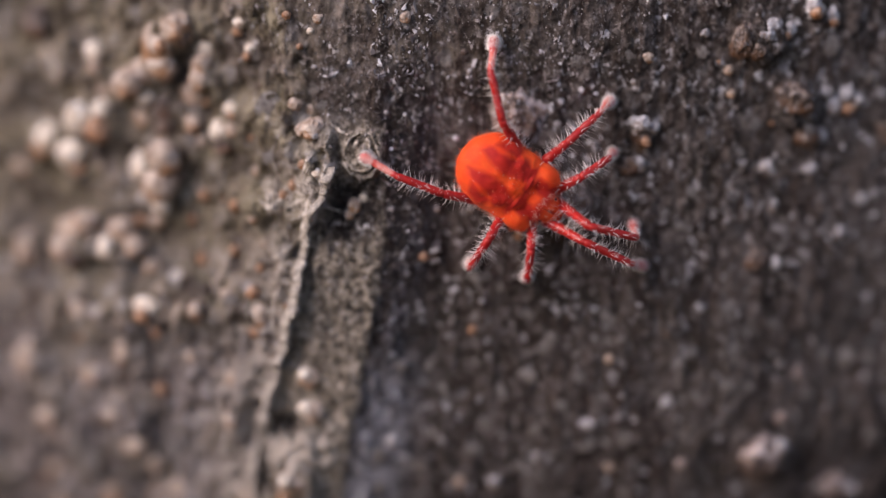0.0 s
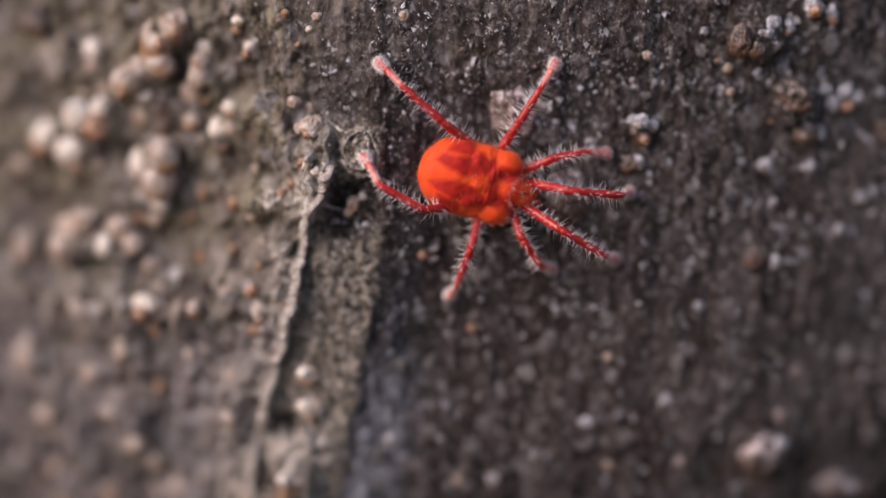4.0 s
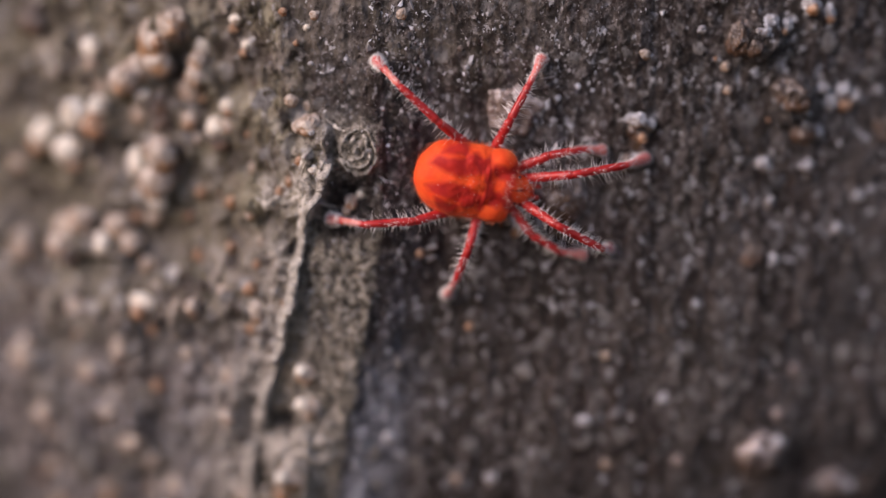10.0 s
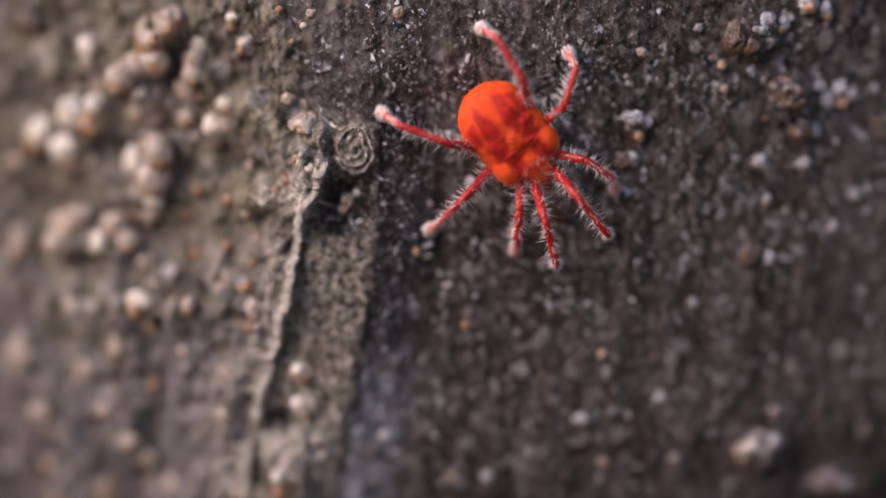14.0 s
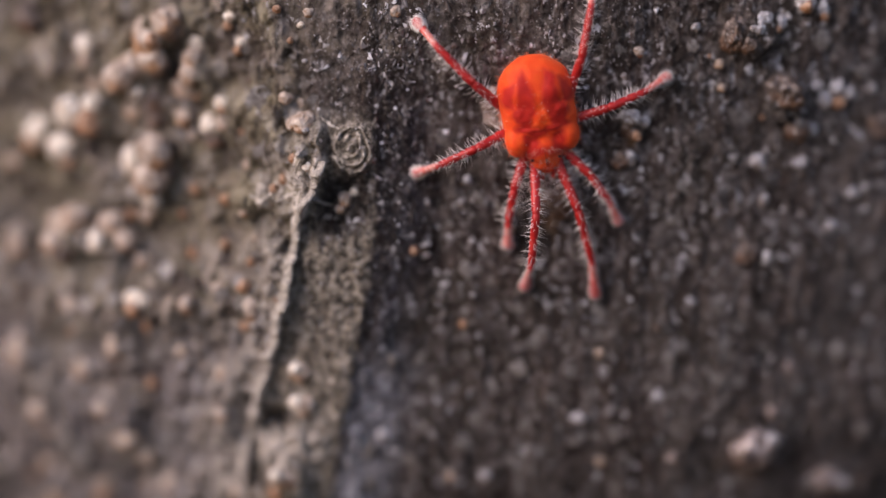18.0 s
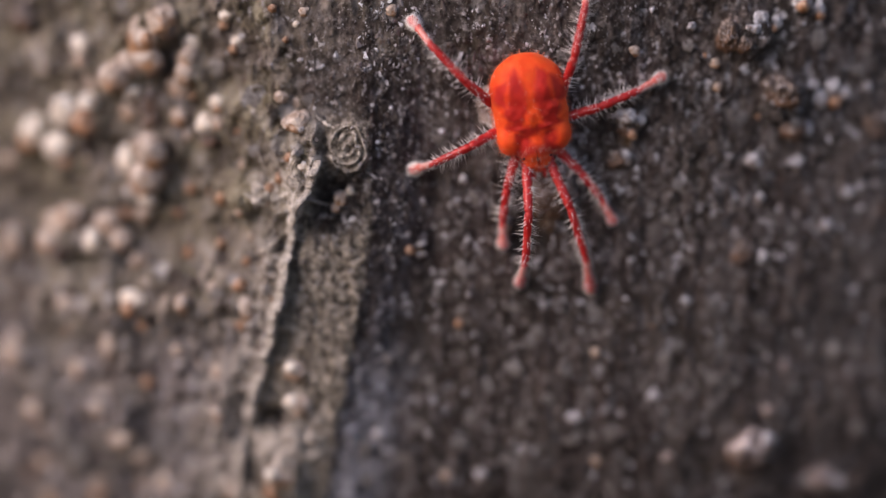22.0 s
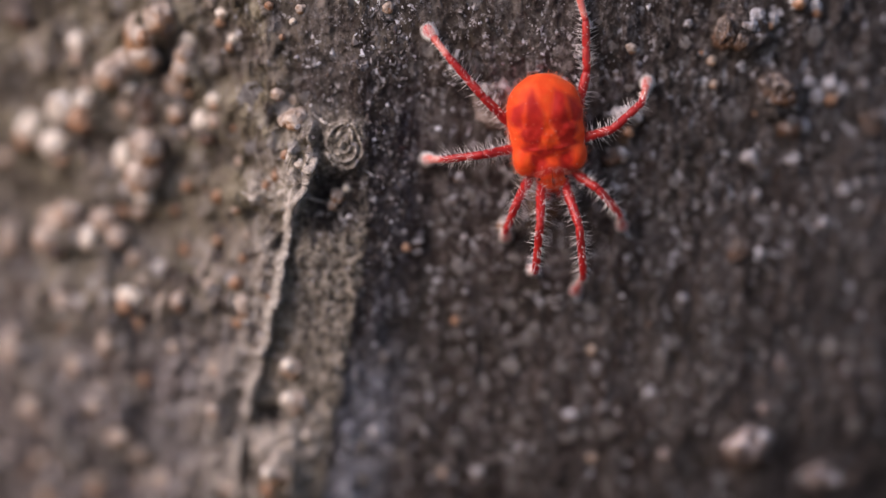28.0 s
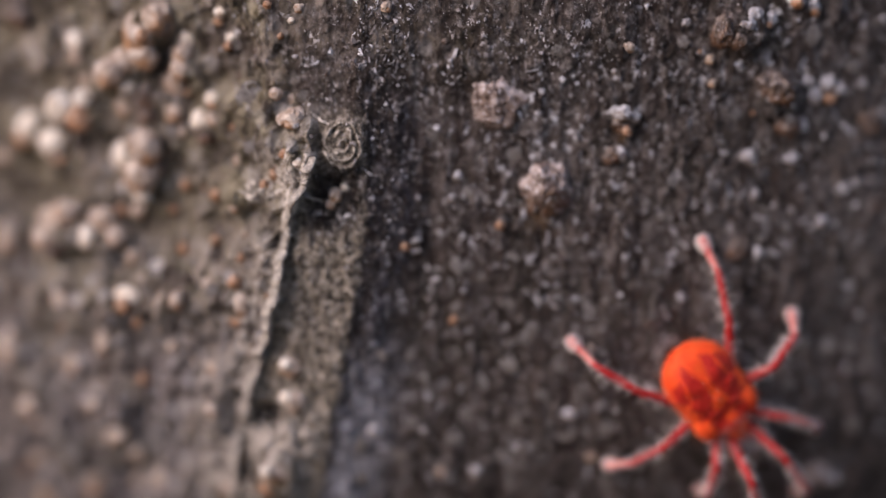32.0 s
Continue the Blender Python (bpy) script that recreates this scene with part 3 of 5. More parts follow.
WARTS["left_lower"] = [(-9.82, -1.20, 0.23, 0.23, "grey"), (-10.45, -1.45, 0.16, 0.16, "brown"), (-4.52, -0.49, 0.12, 0.12, "orange"), (-4.63, -1.07, 0.18, 0.18, "orange"), (-5.32, -1.15, 0.16, 0.16, "tan"), (-5.72, -0.72, 0.14, 0.14, "grey"), (-5.19, -1.35, 0.20, 0.20, "grey"), (-4.33, -0.73, 0.11, 0.11, "grey"), (-4.45, -1.63, 0.16, 0.26, "tan"), (-4.65, -2.05, 0.15, 0.15, "orange"), (-5.68, -1.72, 0.19, 0.19, "grey"), (-5.91, -2.11, 0.18, 0.18, "grey")]
WARTS["left_lower"] += [(-10.49, -3.06, 0.30, 0.40, "tan"), (-10.02, -2.92, 0.20, 0.20, "grey"), (-8.82, -3.32, 0.23, 0.23, "tan"), (-8.00, -2.72, 0.20, 0.27, "tan"), (-8.08, -3.19, 0.19, 0.19, "brown"), (-6.29, -2.77, 0.15, 0.15, "tan"), (-7.07, -3.63, 0.18, 0.18, "orange"), (-9.89, -3.89, 0.30, 0.30, "grey"), (-10.00, -4.51, 0.22, 0.22, "tan"), (-8.95, -4.00, 0.26, 0.26, "grey")]
WARTS["left_low"] = [(-8.33, -4.34, 0.19, 0.19, "tan"), (-9.82, -5.00, 0.16, 0.16, "tan"), (-9.33, -5.15, 0.22, 0.40, "grey"), (-9.07, -5.61, 0.32, 0.32, "grey"), (-7.80, -5.08, 0.24, 0.18, "tan"), (-7.41, -5.56, 0.20, 0.20, "tan"), (-10.05, -5.91, 0.22, 0.19, "tan"), (-8.64, -6.37, 0.23, 0.23, "tan"), (-8.66, -6.65, 0.18, 0.18, "orange"), (-7.59, -6.34, 0.20, 0.20, "tan"), (-6.83, -6.18, 0.19, 0.19, "tan"), (-9.96, -6.92, 0.24, 0.24, "tan")]
WARTS["left_low"] += [(-6.58, -4.57, 0.19, 0.19, "grey"), (-7.15, -2.92, 0.26, 0.26, "grey"), (-5.29, -3.28, 0.15, 0.19, "tan"), (-5.25, -4.28, 0.16, 0.20, "tan"), (-6.25, -5.10, 0.16, 0.16, "grey"), (-5.61, -5.18, 0.16, 0.16, "grey"), (-3.30, -3.11, 0.24, 0.24, "tan"), (-3.43, -3.05, 0.15, 0.15, "pale"), (-3.25, -3.99, 0.24, 0.24, "tan"), (-3.43, -3.90, 0.16, 0.16, "pale"), (-3.59, -2.57, 0.12, 0.12, "grey"), (-4.61, -6.16, 0.20, 0.20, "brown")]
WARTS["left_low"] += [(-3.78, -5.78, 0.34, 0.24, "tan"), (-3.89, -5.68, 0.16, 0.16, "pale"), (-3.99, -6.21, 0.22, 0.22, "orange"), (-5.04, -6.32, 0.20, 0.20, "tan")]
WARTS["middle"] = [(-2.21, 1.09, 0.18, 0.18, "tan"), (-1.99, 1.26, 0.12, 0.12, "pale"), (-2.31, 0.87, 0.11, 0.11, "tan"), (-1.95, 0.58, 0.19, 0.08, "white"), (-0.99, 5.60, 0.15, 0.15, "tan"), (1.32, 4.71, 0.08, 0.08, "white"), (0.53, 4.30, 0.07, 0.07, "white"), (-1.45, 3.33, 0.07, 0.07, "white"), (1.69, 3.45, 0.72, 0.72, "crust"), (2.87, 1.24, 0.68, 0.68, "crust"), (4.85, 4.61, 0.15, 0.15, "tan"), (4.71, 2.84, 0.38, 0.38, "brown")]
WARTS["middle"] += [(4.69, 3.04, 0.19, 0.14, "white"), (5.01, 2.94, 0.12, 0.12, "white"), (4.52, 3.10, 0.11, 0.11, "white"), (4.81, 2.60, 0.12, 0.12, "orange"), (4.47, 1.99, 0.27, 0.27, "brown"), (4.67, 2.07, 0.15, 0.15, "white"), (-1.35, 1.02, 0.09, 0.09, "white"), (-0.31, -0.03, 0.14, 0.07, "white"), (-0.33, -0.30, 0.12, 0.07, "white"), (-0.58, -0.18, 0.11, 0.11, "orange"), (-0.27, 1.00, 0.09, 0.09, "white"), (-0.65, 0.20, 0.07, 0.07, "white")]
WARTS["middle"] += [(-0.04, -0.73, 0.08, 0.08, "white"), (0.20, -0.75, 0.09, 0.09, "white"), (0.20, -1.00, 0.08, 0.08, "white"), (1.74, 0.33, 0.12, 0.12, "orange")]
WARTS["middle_low"] = [(0.81, 0.04, 0.09, 0.09, "white"), (1.19, 0.04, 0.08, 0.08, "white"), (0.84, -1.27, 0.08, 0.08, "white"), (1.30, -0.93, 0.11, 0.11, "grey"), (1.98, -1.53, 0.22, 0.22, "grey"), (0.73, -1.73, 0.19, 0.19, "grey"), (0.61, -1.99, 0.11, 0.11, "orange"), (0.91, 1.10, 0.18, 0.18, "grey"), (0.54, 1.00, 0.11, 0.11, "white"), (2.02, -0.51, 0.18, 0.18, "grey"), (0.77, -0.64, 0.24, 0.24, "grey"), (0.22, 0.44, 0.12, 0.12, "grey")]
WARTS["middle_low"] += [(0.70, 1.52, 0.11, 0.11, "white"), (3.15, 4.55, 0.16, 0.16, "grey"), (4.51, 4.06, 0.08, 0.08, "white"), (4.84, 3.69, 0.12, 0.12, "grey"), (6.22, 5.21, 0.11, 0.11, "white"), (6.16, 4.73, 0.15, 0.15, "grey"), (6.19, 4.23, 0.20, 0.20, "grey"), (4.44, 4.71, 0.16, 0.16, "grey"), (6.84, 4.32, 0.14, 0.14, "tan"), (6.90, 3.74, 0.12, 0.12, "tan"), (0.04, 2.57, 0.19, 0.19, "grey"), (1.25, 1.98, 0.18, 0.18, "grey")]
WARTS["middle_low"] += [(2.08, 2.02, 0.19, 0.19, "grey")]
WARTS["right_top"] = [(7.11, 4.98, 0.32, 0.43, "brown"), (7.45, 4.75, 0.24, 0.24, "brown"), (7.64, 5.18, 0.18, 0.18, "white"), (7.85, 5.38, 0.20, 0.16, "white"), (8.26, 5.26, 0.15, 0.15, "white"), (8.19, 5.13, 0.11, 0.11, "orange"), (8.87, 5.76, 0.27, 0.27, "white"), (8.87, 5.64, 0.16, 0.16, "orange"), (9.32, 5.58, 0.14, 0.18, "white"), (9.34, 5.42, 0.11, 0.11, "orange"), (9.32, 4.84, 0.22, 0.22, "grey"), (8.57, 4.61, 0.19, 0.19, "grey")]
WARTS["right_top"] += [(10.59, 4.50, 0.11, 0.11, "grey"), (10.69, 3.67, 0.14, 0.14, "white"), (10.39, 4.09, 0.16, 0.16, "grey"), (8.47, 3.62, 0.50, 0.50, "brown"), (9.29, 3.80, 0.18, 0.18, "white"), (9.47, 3.42, 0.16, 0.24, "white"), (9.80, 3.69, 0.23, 0.23, "white"), (10.12, 3.53, 0.14, 0.14, "white"), (9.84, 3.31, 0.16, 0.16, "orange"), (8.86, 2.66, 0.34, 0.34, "brown"), (9.18, 2.70, 0.15, 0.15, "white"), (8.79, 2.87, 0.12, 0.12, "grey")]
WARTS["right"] = [(10.94, 2.75, 0.36, 0.43, "brown"), (7.50, 2.91, 0.19, 0.19, "grey"), (7.14, 2.28, 0.09, 0.09, "grey"), (7.83, 1.95, 0.18, 0.18, "white"), (8.92, 1.90, 0.18, 0.18, "white"), (8.00, 1.02, 0.15, 0.15, "white"), (10.23, 1.14, 0.16, 0.16, "white"), (9.71, 0.31, 0.15, 0.15, "white"), (8.79, 0.20, 0.12, 0.12, "grey"), (8.08, -0.42, 0.15, 0.15, "white"), (7.59, -0.33, 0.35, 0.35, "brown"), (8.16, -0.06, 0.12, 0.12, "grey")]
WARTS["right"] += [(11.03, 0.67, 0.30, 0.30, "brown"), (6.93, -1.54, 0.20, 0.20, "grey"), (7.98, -1.85, 0.14, 0.14, "grey"), (8.67, -2.41, 0.15, 0.15, "grey"), (10.72, -2.44, 0.19, 0.19, "grey"), (5.67, 0.54, 0.14, 0.14, "grey"), (5.31, 0.82, 0.12, 0.12, "grey"), (6.06, 1.36, 0.19, 0.19, "grey"), (6.20, -1.47, 0.16, 0.16, "white"), (3.89, -1.80, 0.24, 0.24, "grey"), (2.00, -1.52, 0.20, 0.20, "grey"), (2.56, -2.20, 0.16, 0.16, "grey")]
WARTS["right_low"] = [(7.03, -2.60, 0.27, 0.27, "grey"), (8.11, -2.59, 0.18, 0.18, "grey"), (9.30, -2.74, 0.19, 0.19, "grey"), (10.47, -2.89, 0.23, 0.34, "grey"), (9.97, -2.80, 0.23, 0.23, "grey"), (11.08, -2.84, 0.15, 0.15, "grey"), (8.74, -3.18, 0.16, 0.24, "crust"), (9.02, -3.69, 0.16, 0.19, "grey"), (7.45, -3.46, 0.15, 0.15, "grey"), (7.49, -2.96, 0.14, 0.14, "grey"), (6.90, -3.36, 0.19, 0.19, "grey"), (8.33, -4.26, 0.15, 0.19, "crust")]
WARTS["right_low"] += [(9.01, -4.66, 0.18, 0.18, "grey"), (10.66, -4.80, 0.18, 0.18, "grey"), (7.91, -5.19, 0.57, 0.57, "crust"), (7.58, -5.31, 0.20, 0.20, "brown"), (7.53, -5.16, 0.09, 0.09, "tan"), (8.26, -4.91, 0.14, 0.14, "white"), (9.86, -6.09, 0.43, 0.43, "crust"), (10.23, -6.19, 0.12, 0.12, "white"), (10.69, -6.24, 0.19, 0.19, "brown"), (10.24, -3.92, 0.16, 0.16, "grey")]
WARTS["middle_foot"] = [(2.43, -2.42, 0.20, 0.20, "grey"), (3.99, -2.69, 0.12, 0.12, "tan"), (5.68, -2.85, 0.15, 0.15, "grey"), (5.45, -3.80, 0.16, 0.12, "white"), (5.24, -3.56, 0.11, 0.11, "grey"), (6.12, -3.70, 0.14, 0.14, "grey"), (2.78, -3.95, 0.18, 0.18, "grey"), (3.47, -4.32, 0.19, 0.12, "white"), (3.31, -3.18, 0.16, 0.16, "grey"), (2.93, -4.58, 0.11, 0.11, "grey"), (2.61, -5.01, 0.12, 0.12, "grey"), (3.42, -4.80, 0.22, 0.22, "grey")]
WARTS["middle_foot"] += [(4.40, -4.67, 0.22, 0.22, "grey"), (4.04, -5.43, 0.15, 0.15, "tan"), (5.85, -5.36, 0.16, 0.16, "crust"), (4.63, -5.38, 0.19, 0.19, "grey"), (3.92, -4.79, 0.12, 0.12, "grey"), (4.42, -6.09, 0.14, 0.14, "grey"), (6.05, -2.57, 0.16, 0.16, "grey"), (3.96, -2.35, 0.16, 0.16, "grey"), (-1.42, -4.74, 0.22, 0.15, "white"), (-1.13, -5.16, 0.12, 0.12, "white"), (-0.37, -4.63, 0.19, 0.19, "grey")]
WARTS["strip_foot"] = [(-0.12, -3.63, 0.12, 0.35, "grey"), (1.24, -3.59, 0.15, 0.27, "grey"), (1.94, -3.12, 0.20, 0.20, "grey"), (0.65, -5.00, 0.24, 0.24, "grey"), (0.89, -4.38, 0.16, 0.16, "grey"), (2.23, -4.52, 0.22, 0.22, "grey"), (1.81, -5.32, 0.20, 0.20, "grey"), (0.28, -5.81, 0.15, 0.15, "tan"), (1.16, -5.76, 0.15, 0.15, "white"), (0.01, -5.48, 0.12, 0.12, "grey"), (-0.74, -5.34, 0.19, 0.19, "grey"), (0.72, -2.78, 0.12, 0.12, "grey")]
WARTS["strip_foot"] += [(-1.18, -2.89, 0.16, 0.16, "grey"), (-0.59, -2.87, 0.18, 0.18, "grey"), (-1.80, -5.11, 0.18, 0.18, "grey"), (-1.81, -5.94, 0.19, 0.19, "grey")]
WART_LABEL = {
    "pale": "rounded cream-coloured bark wart", "tan": "small rounded orange-brown bark wart", "brown": "rough dark brown bark wart",
    "white": "small bluish-white crusted bark wart", "crust": "large pinkish-grey crusted bark wart", "orange": "small orange-brown bark wart", "grey": "flat pale grey scale on the bark",
}
SINK = {"crust": 0.14, "white": 0.35, "grey": 0.0, "pale": -0.06, "brown": 0.3, "orange": -0.15}      # how deep each kind sits


def build_warts():
    rnd = random.Random(5)
    rough = {"pale": 0.09, "tan": 0.13, "brown": 0.22, "white": 0.26, "crust": 0.24, "orange": 0.14, "grey": 0.30}
    shapes = {k: [wart_mesh(10 * j + n, rough[k], 3) for n in range(5)] for j, k in enumerate(WART)}
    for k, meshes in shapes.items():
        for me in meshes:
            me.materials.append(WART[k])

    taken = []

    def put(x, z, rx, rz, kind, sink):
        r = min(rx, rz)
        ride = 0.0
        for px, pz, big in taken:
            far = math.hypot(x - px, z - pz) / big
            if far < 1 and max(rx, rz) < 0.7 * big:
                ride = max(ride, 0.8 * big * math.sqrt(1 - far * far))
        p, n = on_bark(x, z, relief(x, z) + ride - sink * r)
        ob = new("bark_scale" if kind == "grey" else "wart", rnd.choice(shapes[kind]))
        ob.parent = bark
        lean = 10 if rz > rx else 25
        turn = n.to_track_quat("Z", "Y").to_matrix().to_4x4() @ pose(0, 0, 0, rnd.uniform(-12, 12), rnd.uniform(-12, 12), rnd.uniform(-lean, lean))
        tall = rnd.uniform(0.07, 0.13) if kind == "grey" else rnd.uniform(0.5, 0.55) if kind == "crust" and r > 0.68 else rnd.uniform(0.85, 0.95) if kind == "crust" else rnd.uniform(0.85, 1.2)
        wide = 1.16 if kind in ("pale", "tan") and x < -3 or kind == "white" and r > 0.1 else 1.0
        ob.matrix_basis = Matrix.Translation(p) @ turn @ Matrix.Diagonal((rx * wide * rnd.uniform(0.94, 1.06), rz * wide * rnd.uniform(0.94, 1.06), r * tall, 1))
        ob["label"] = WART_LABEL[kind]

    for group in WARTS.values():
        for x, z, rx, rz, kind in group:
            put(x, z, rx, rz, kind, SINK.get(kind, 0.05))
            taken.append((x, z, max(rx, rz)))
    made = 0
    while made < 110:
        x, z = rnd.uniform(-12.5, 12.5), rnd.uniform(-8, 8)
        on_left = x < ridge_line(z)
        if not on_left and rnd.random() < 0.6:
            continue
        r = rnd.uniform(0.05, 0.12) if on_left else rnd.uniform(0.04, 0.09)
        if any(math.hypot(x - p, z - q) < r + s for p, q, s in taken) or math.hypot(x - KNOT[0], z - KNOT[1]) < 0.7:
            continue
        put(x, z, r, r, rnd.choice(("tan", "orange", "grey", "brown") if on_left else ("white", "grey", "brown", "orange") if z > 1 else ("grey", "grey", "brown")), 0.3)
        taken.append((x, z, r))
        made += 1


def build_specks():
    """Bleached scales, grains and little empty shells that cover the bark."""
    rnd = random.Random(8)
    verts, faces = [], []
    count = 84000
    xs, zs = np.random.RandomState(3).uniform(-12.6, 12.6, count), np.random.RandomState(4).uniform(-8, 8, count)
    girth = girth_at(xs)
    hs, pale = bark_layers(girth, zs)[:2]
    clump = layered(girth * 1.4, zs * 0.6, 91, 4) - 0.15 * pale
    sizes = np.random.RandomState(5).rand(count)
    dense = step(-3.2, -2.0, xs) * step(4.5, 2.0, xs) * step(-0.5, 1.5, zs) + step(-5, -3.5, xs) * step(2, 0, xs) * step(3.2, 4.5, zs)
    for x, z, h, c, size, extra in zip(xs, zs, hs, clump, sizes, dense):
        if rnd.random() > 0.15 + 0.7 * c + 0.30 * extra:
            continue
        p, n = on_bark(x, z, h)
        u = Vector((-n.y, n.x, 0))
        v = Vector((0, 0, 1))
        start = len(verts)
        if x > -1 and rnd.random() < (0.012 if z > 0.5 else 0.004):            # a flat bleached scale
            r = rnd.uniform(0.04, 0.09)
            turn, wide = rnd.uniform(0, 6.28), rnd.uniform(0.7, 1.1)
            for rr, hh in ((1.0, -0.03), (0.8, 0.035), (0.4, 0.05)):
                for k in range(9):
                    t = turn + k * 2 * math.pi / 9
                    verts.append(p + ((u * math.cos(t) * wide + v * math.sin(t)) * r * rr * rnd.uniform(0.6, 1.3) + n * hh * rnd.uniform(0.6, 1.2)) * MM)
            for q in (0, 9):
                for k in range(9):
                    j = (k + 1) % 9
                    faces.append((start + q + k, start + q + j, start + q + 9 + j, start + q + 9 + k))
            faces.append(tuple(start + 18 + k for k in range(9)))
        elif rnd.random() < 0.008 + 0.012 * extra:    # the rim of an empty shell, mostly a broken shard
            r, w = rnd.uniform(0.04, 0.11), rnd.uniform(0.008, 0.016)
            sides = rnd.choice((4, 4, 5, 5, 6, 7, 8, 10, 14))
            turn, wide = rnd.uniform(0, 6.28), rnd.uniform(0.75, 1.2)
            for k in range(sides):
                t = turn + k * 2 * math.pi / 14
                d = u * math.cos(t) * wide + v * math.sin(t)
                lift = rnd.uniform(0.2, 1.2)
                for rr, hh in ((r - w, -0.02), (r * rnd.uniform(0.93, 1.07), w * 1.5 * lift), (r + w, -0.02)):
                    verts.append(p + (d * rr + n * hh) * MM)
            for k in range(sides - 1):
                for q in (0, 1):
                    faces.append((start + 3 * k + q, start + 3 * k + 3 + q, start + 3 * k + 4 + q, start + 3 * k + q + 1))
        else:
            r = (0.009 + 0.016 * size + 0.04 * size ** 12) * (1 + 0.25 * extra)
            tall = rnd.uniform(0.15, 0.8)
            turn = rnd.uniform(0, 6.28)
            wide, high = rnd.uniform(0.4, 1.7), rnd.uniform(0.5, 2.2)
            lean = u * rnd.uniform(-0.9, 0.9) + v * rnd.uniform(-0.9, 0.9)
            cut = rnd.choice((3, 4, 4, 5))
            at = sorted(rnd.uniform(0, 6.28) for _ in range(cut))
            ring = [(u * math.cos(t) * wide + v * math.sin(t) * high) * rnd.uniform(0.6, 1.4) for t in at]
            verts.extend(p + (d * r - n * 0.012) * MM for d in ring)
            verts.extend(p + (d * r * 0.7 + (n + lean) * r * tall * rnd.uniform(0.4, 1.4)) * MM for d in ring)
            for k in range(cut):
                j = (k + 1) % cut
                faces.append((start + k, start + j, start + cut + j, start + cut + k))
            faces.append(tuple(start + cut + k for k in range(cut)))
    me = bpy.data.meshes.new("bark_grains")
    me.from_pydata(verts, [], faces)
    me.materials.append(SPECK)
    ob = new("bark_grains", me)
    tagged(ob, "pale mineral grains and tiny rings on the bark", kind="stuff")


def build_flake():
    """The thin curled edge of the outer bark, standing off the surface along the tear."""
    bm = bmesh.new()
    zs = np.arange(-6.6, 2.25, 0.04)
    lean = layered(zs * 1.1, zs * 0 + 3.3, 95, 3, 0.5)
    tall = 0.17 + 0.07 * layered(zs * 0.9, zs * 0 + 8.1, 96, 3)
    gap = layered(zs * 0.7, zs * 0 + 1.7, 97, 3)
    last = None
    for z, l, t, g in zip(zs, lean, tall, gap):
        wob = 0.10 * float(layered(np.array([ridge_line(z) * 1.1]), np.array([z * 1.1]), 11, 4)[0])
        x = float(ridge_line(z)) - wob + 0.03 * l
        t = max(0.0, t) * float(step(-0.95, -0.6, g)) * float(step(2.25, 1.7, z))
        if t < 0.03:
            last = None
            continue
        ring = []
        base = relief(x - 0.10, z)
        for dx, dh in ((-0.17, -0.05), (-0.09 + 0.04 * l, 0.72 * t), (0.0 + 0.07 * l, t), (0.075 + 0.08 * l, 0.94 * t), (0.03 + 0.04 * l, 0.5 * t), (-0.02, -0.12)):
            p, n = on_bark(x + dx, z, base + dh)
            ring.append(bm.verts.new(p))
        if last:
            for k in range(5):
                bm.faces.new((last[k], ring[k], ring[k + 1], last[k + 1]))
        last = ring
    part("bark_flake", bm, FLAKE, bark, "thin pale curled edge of torn bark")


# broad bleached shreds of rind: place, way, bow, length, half width
SHREDS = [(-4.48, 1.21, -0.67, 0.3, 0.72, 0.085), (-4.30, 0.80, 1.1, -0.5, 0.5, 0.07), (-3.82, 1.04, 0.35, 0.3, 0.66, 0.08), (-3.48, 0.22, 1.2, 0.3, 1.25, 0.11), (-4.42, -0.34, 0.35, 0.5, 0.95, 0.06),
          (-5.76, -5.06, -0.1, 0.3, 1.05, 0.07), (-4.55, -4.60, -0.5, -0.8, 0.7, 0.09), (-3.42, -5.42, 0.1, 1.1, 0.95, 0.08), (-3.9, -4.9, -1.0, 0.9, 0.8, 0.07), (-4.95, -5.3, 1.3, -0.2, 0.9, 0.10),
          (-3.36, 1.9, 1.2, -0.4, 0.6, 0.06), (-2.75, 3.1, -0.9, 0.8, 0.6, 0.05)]


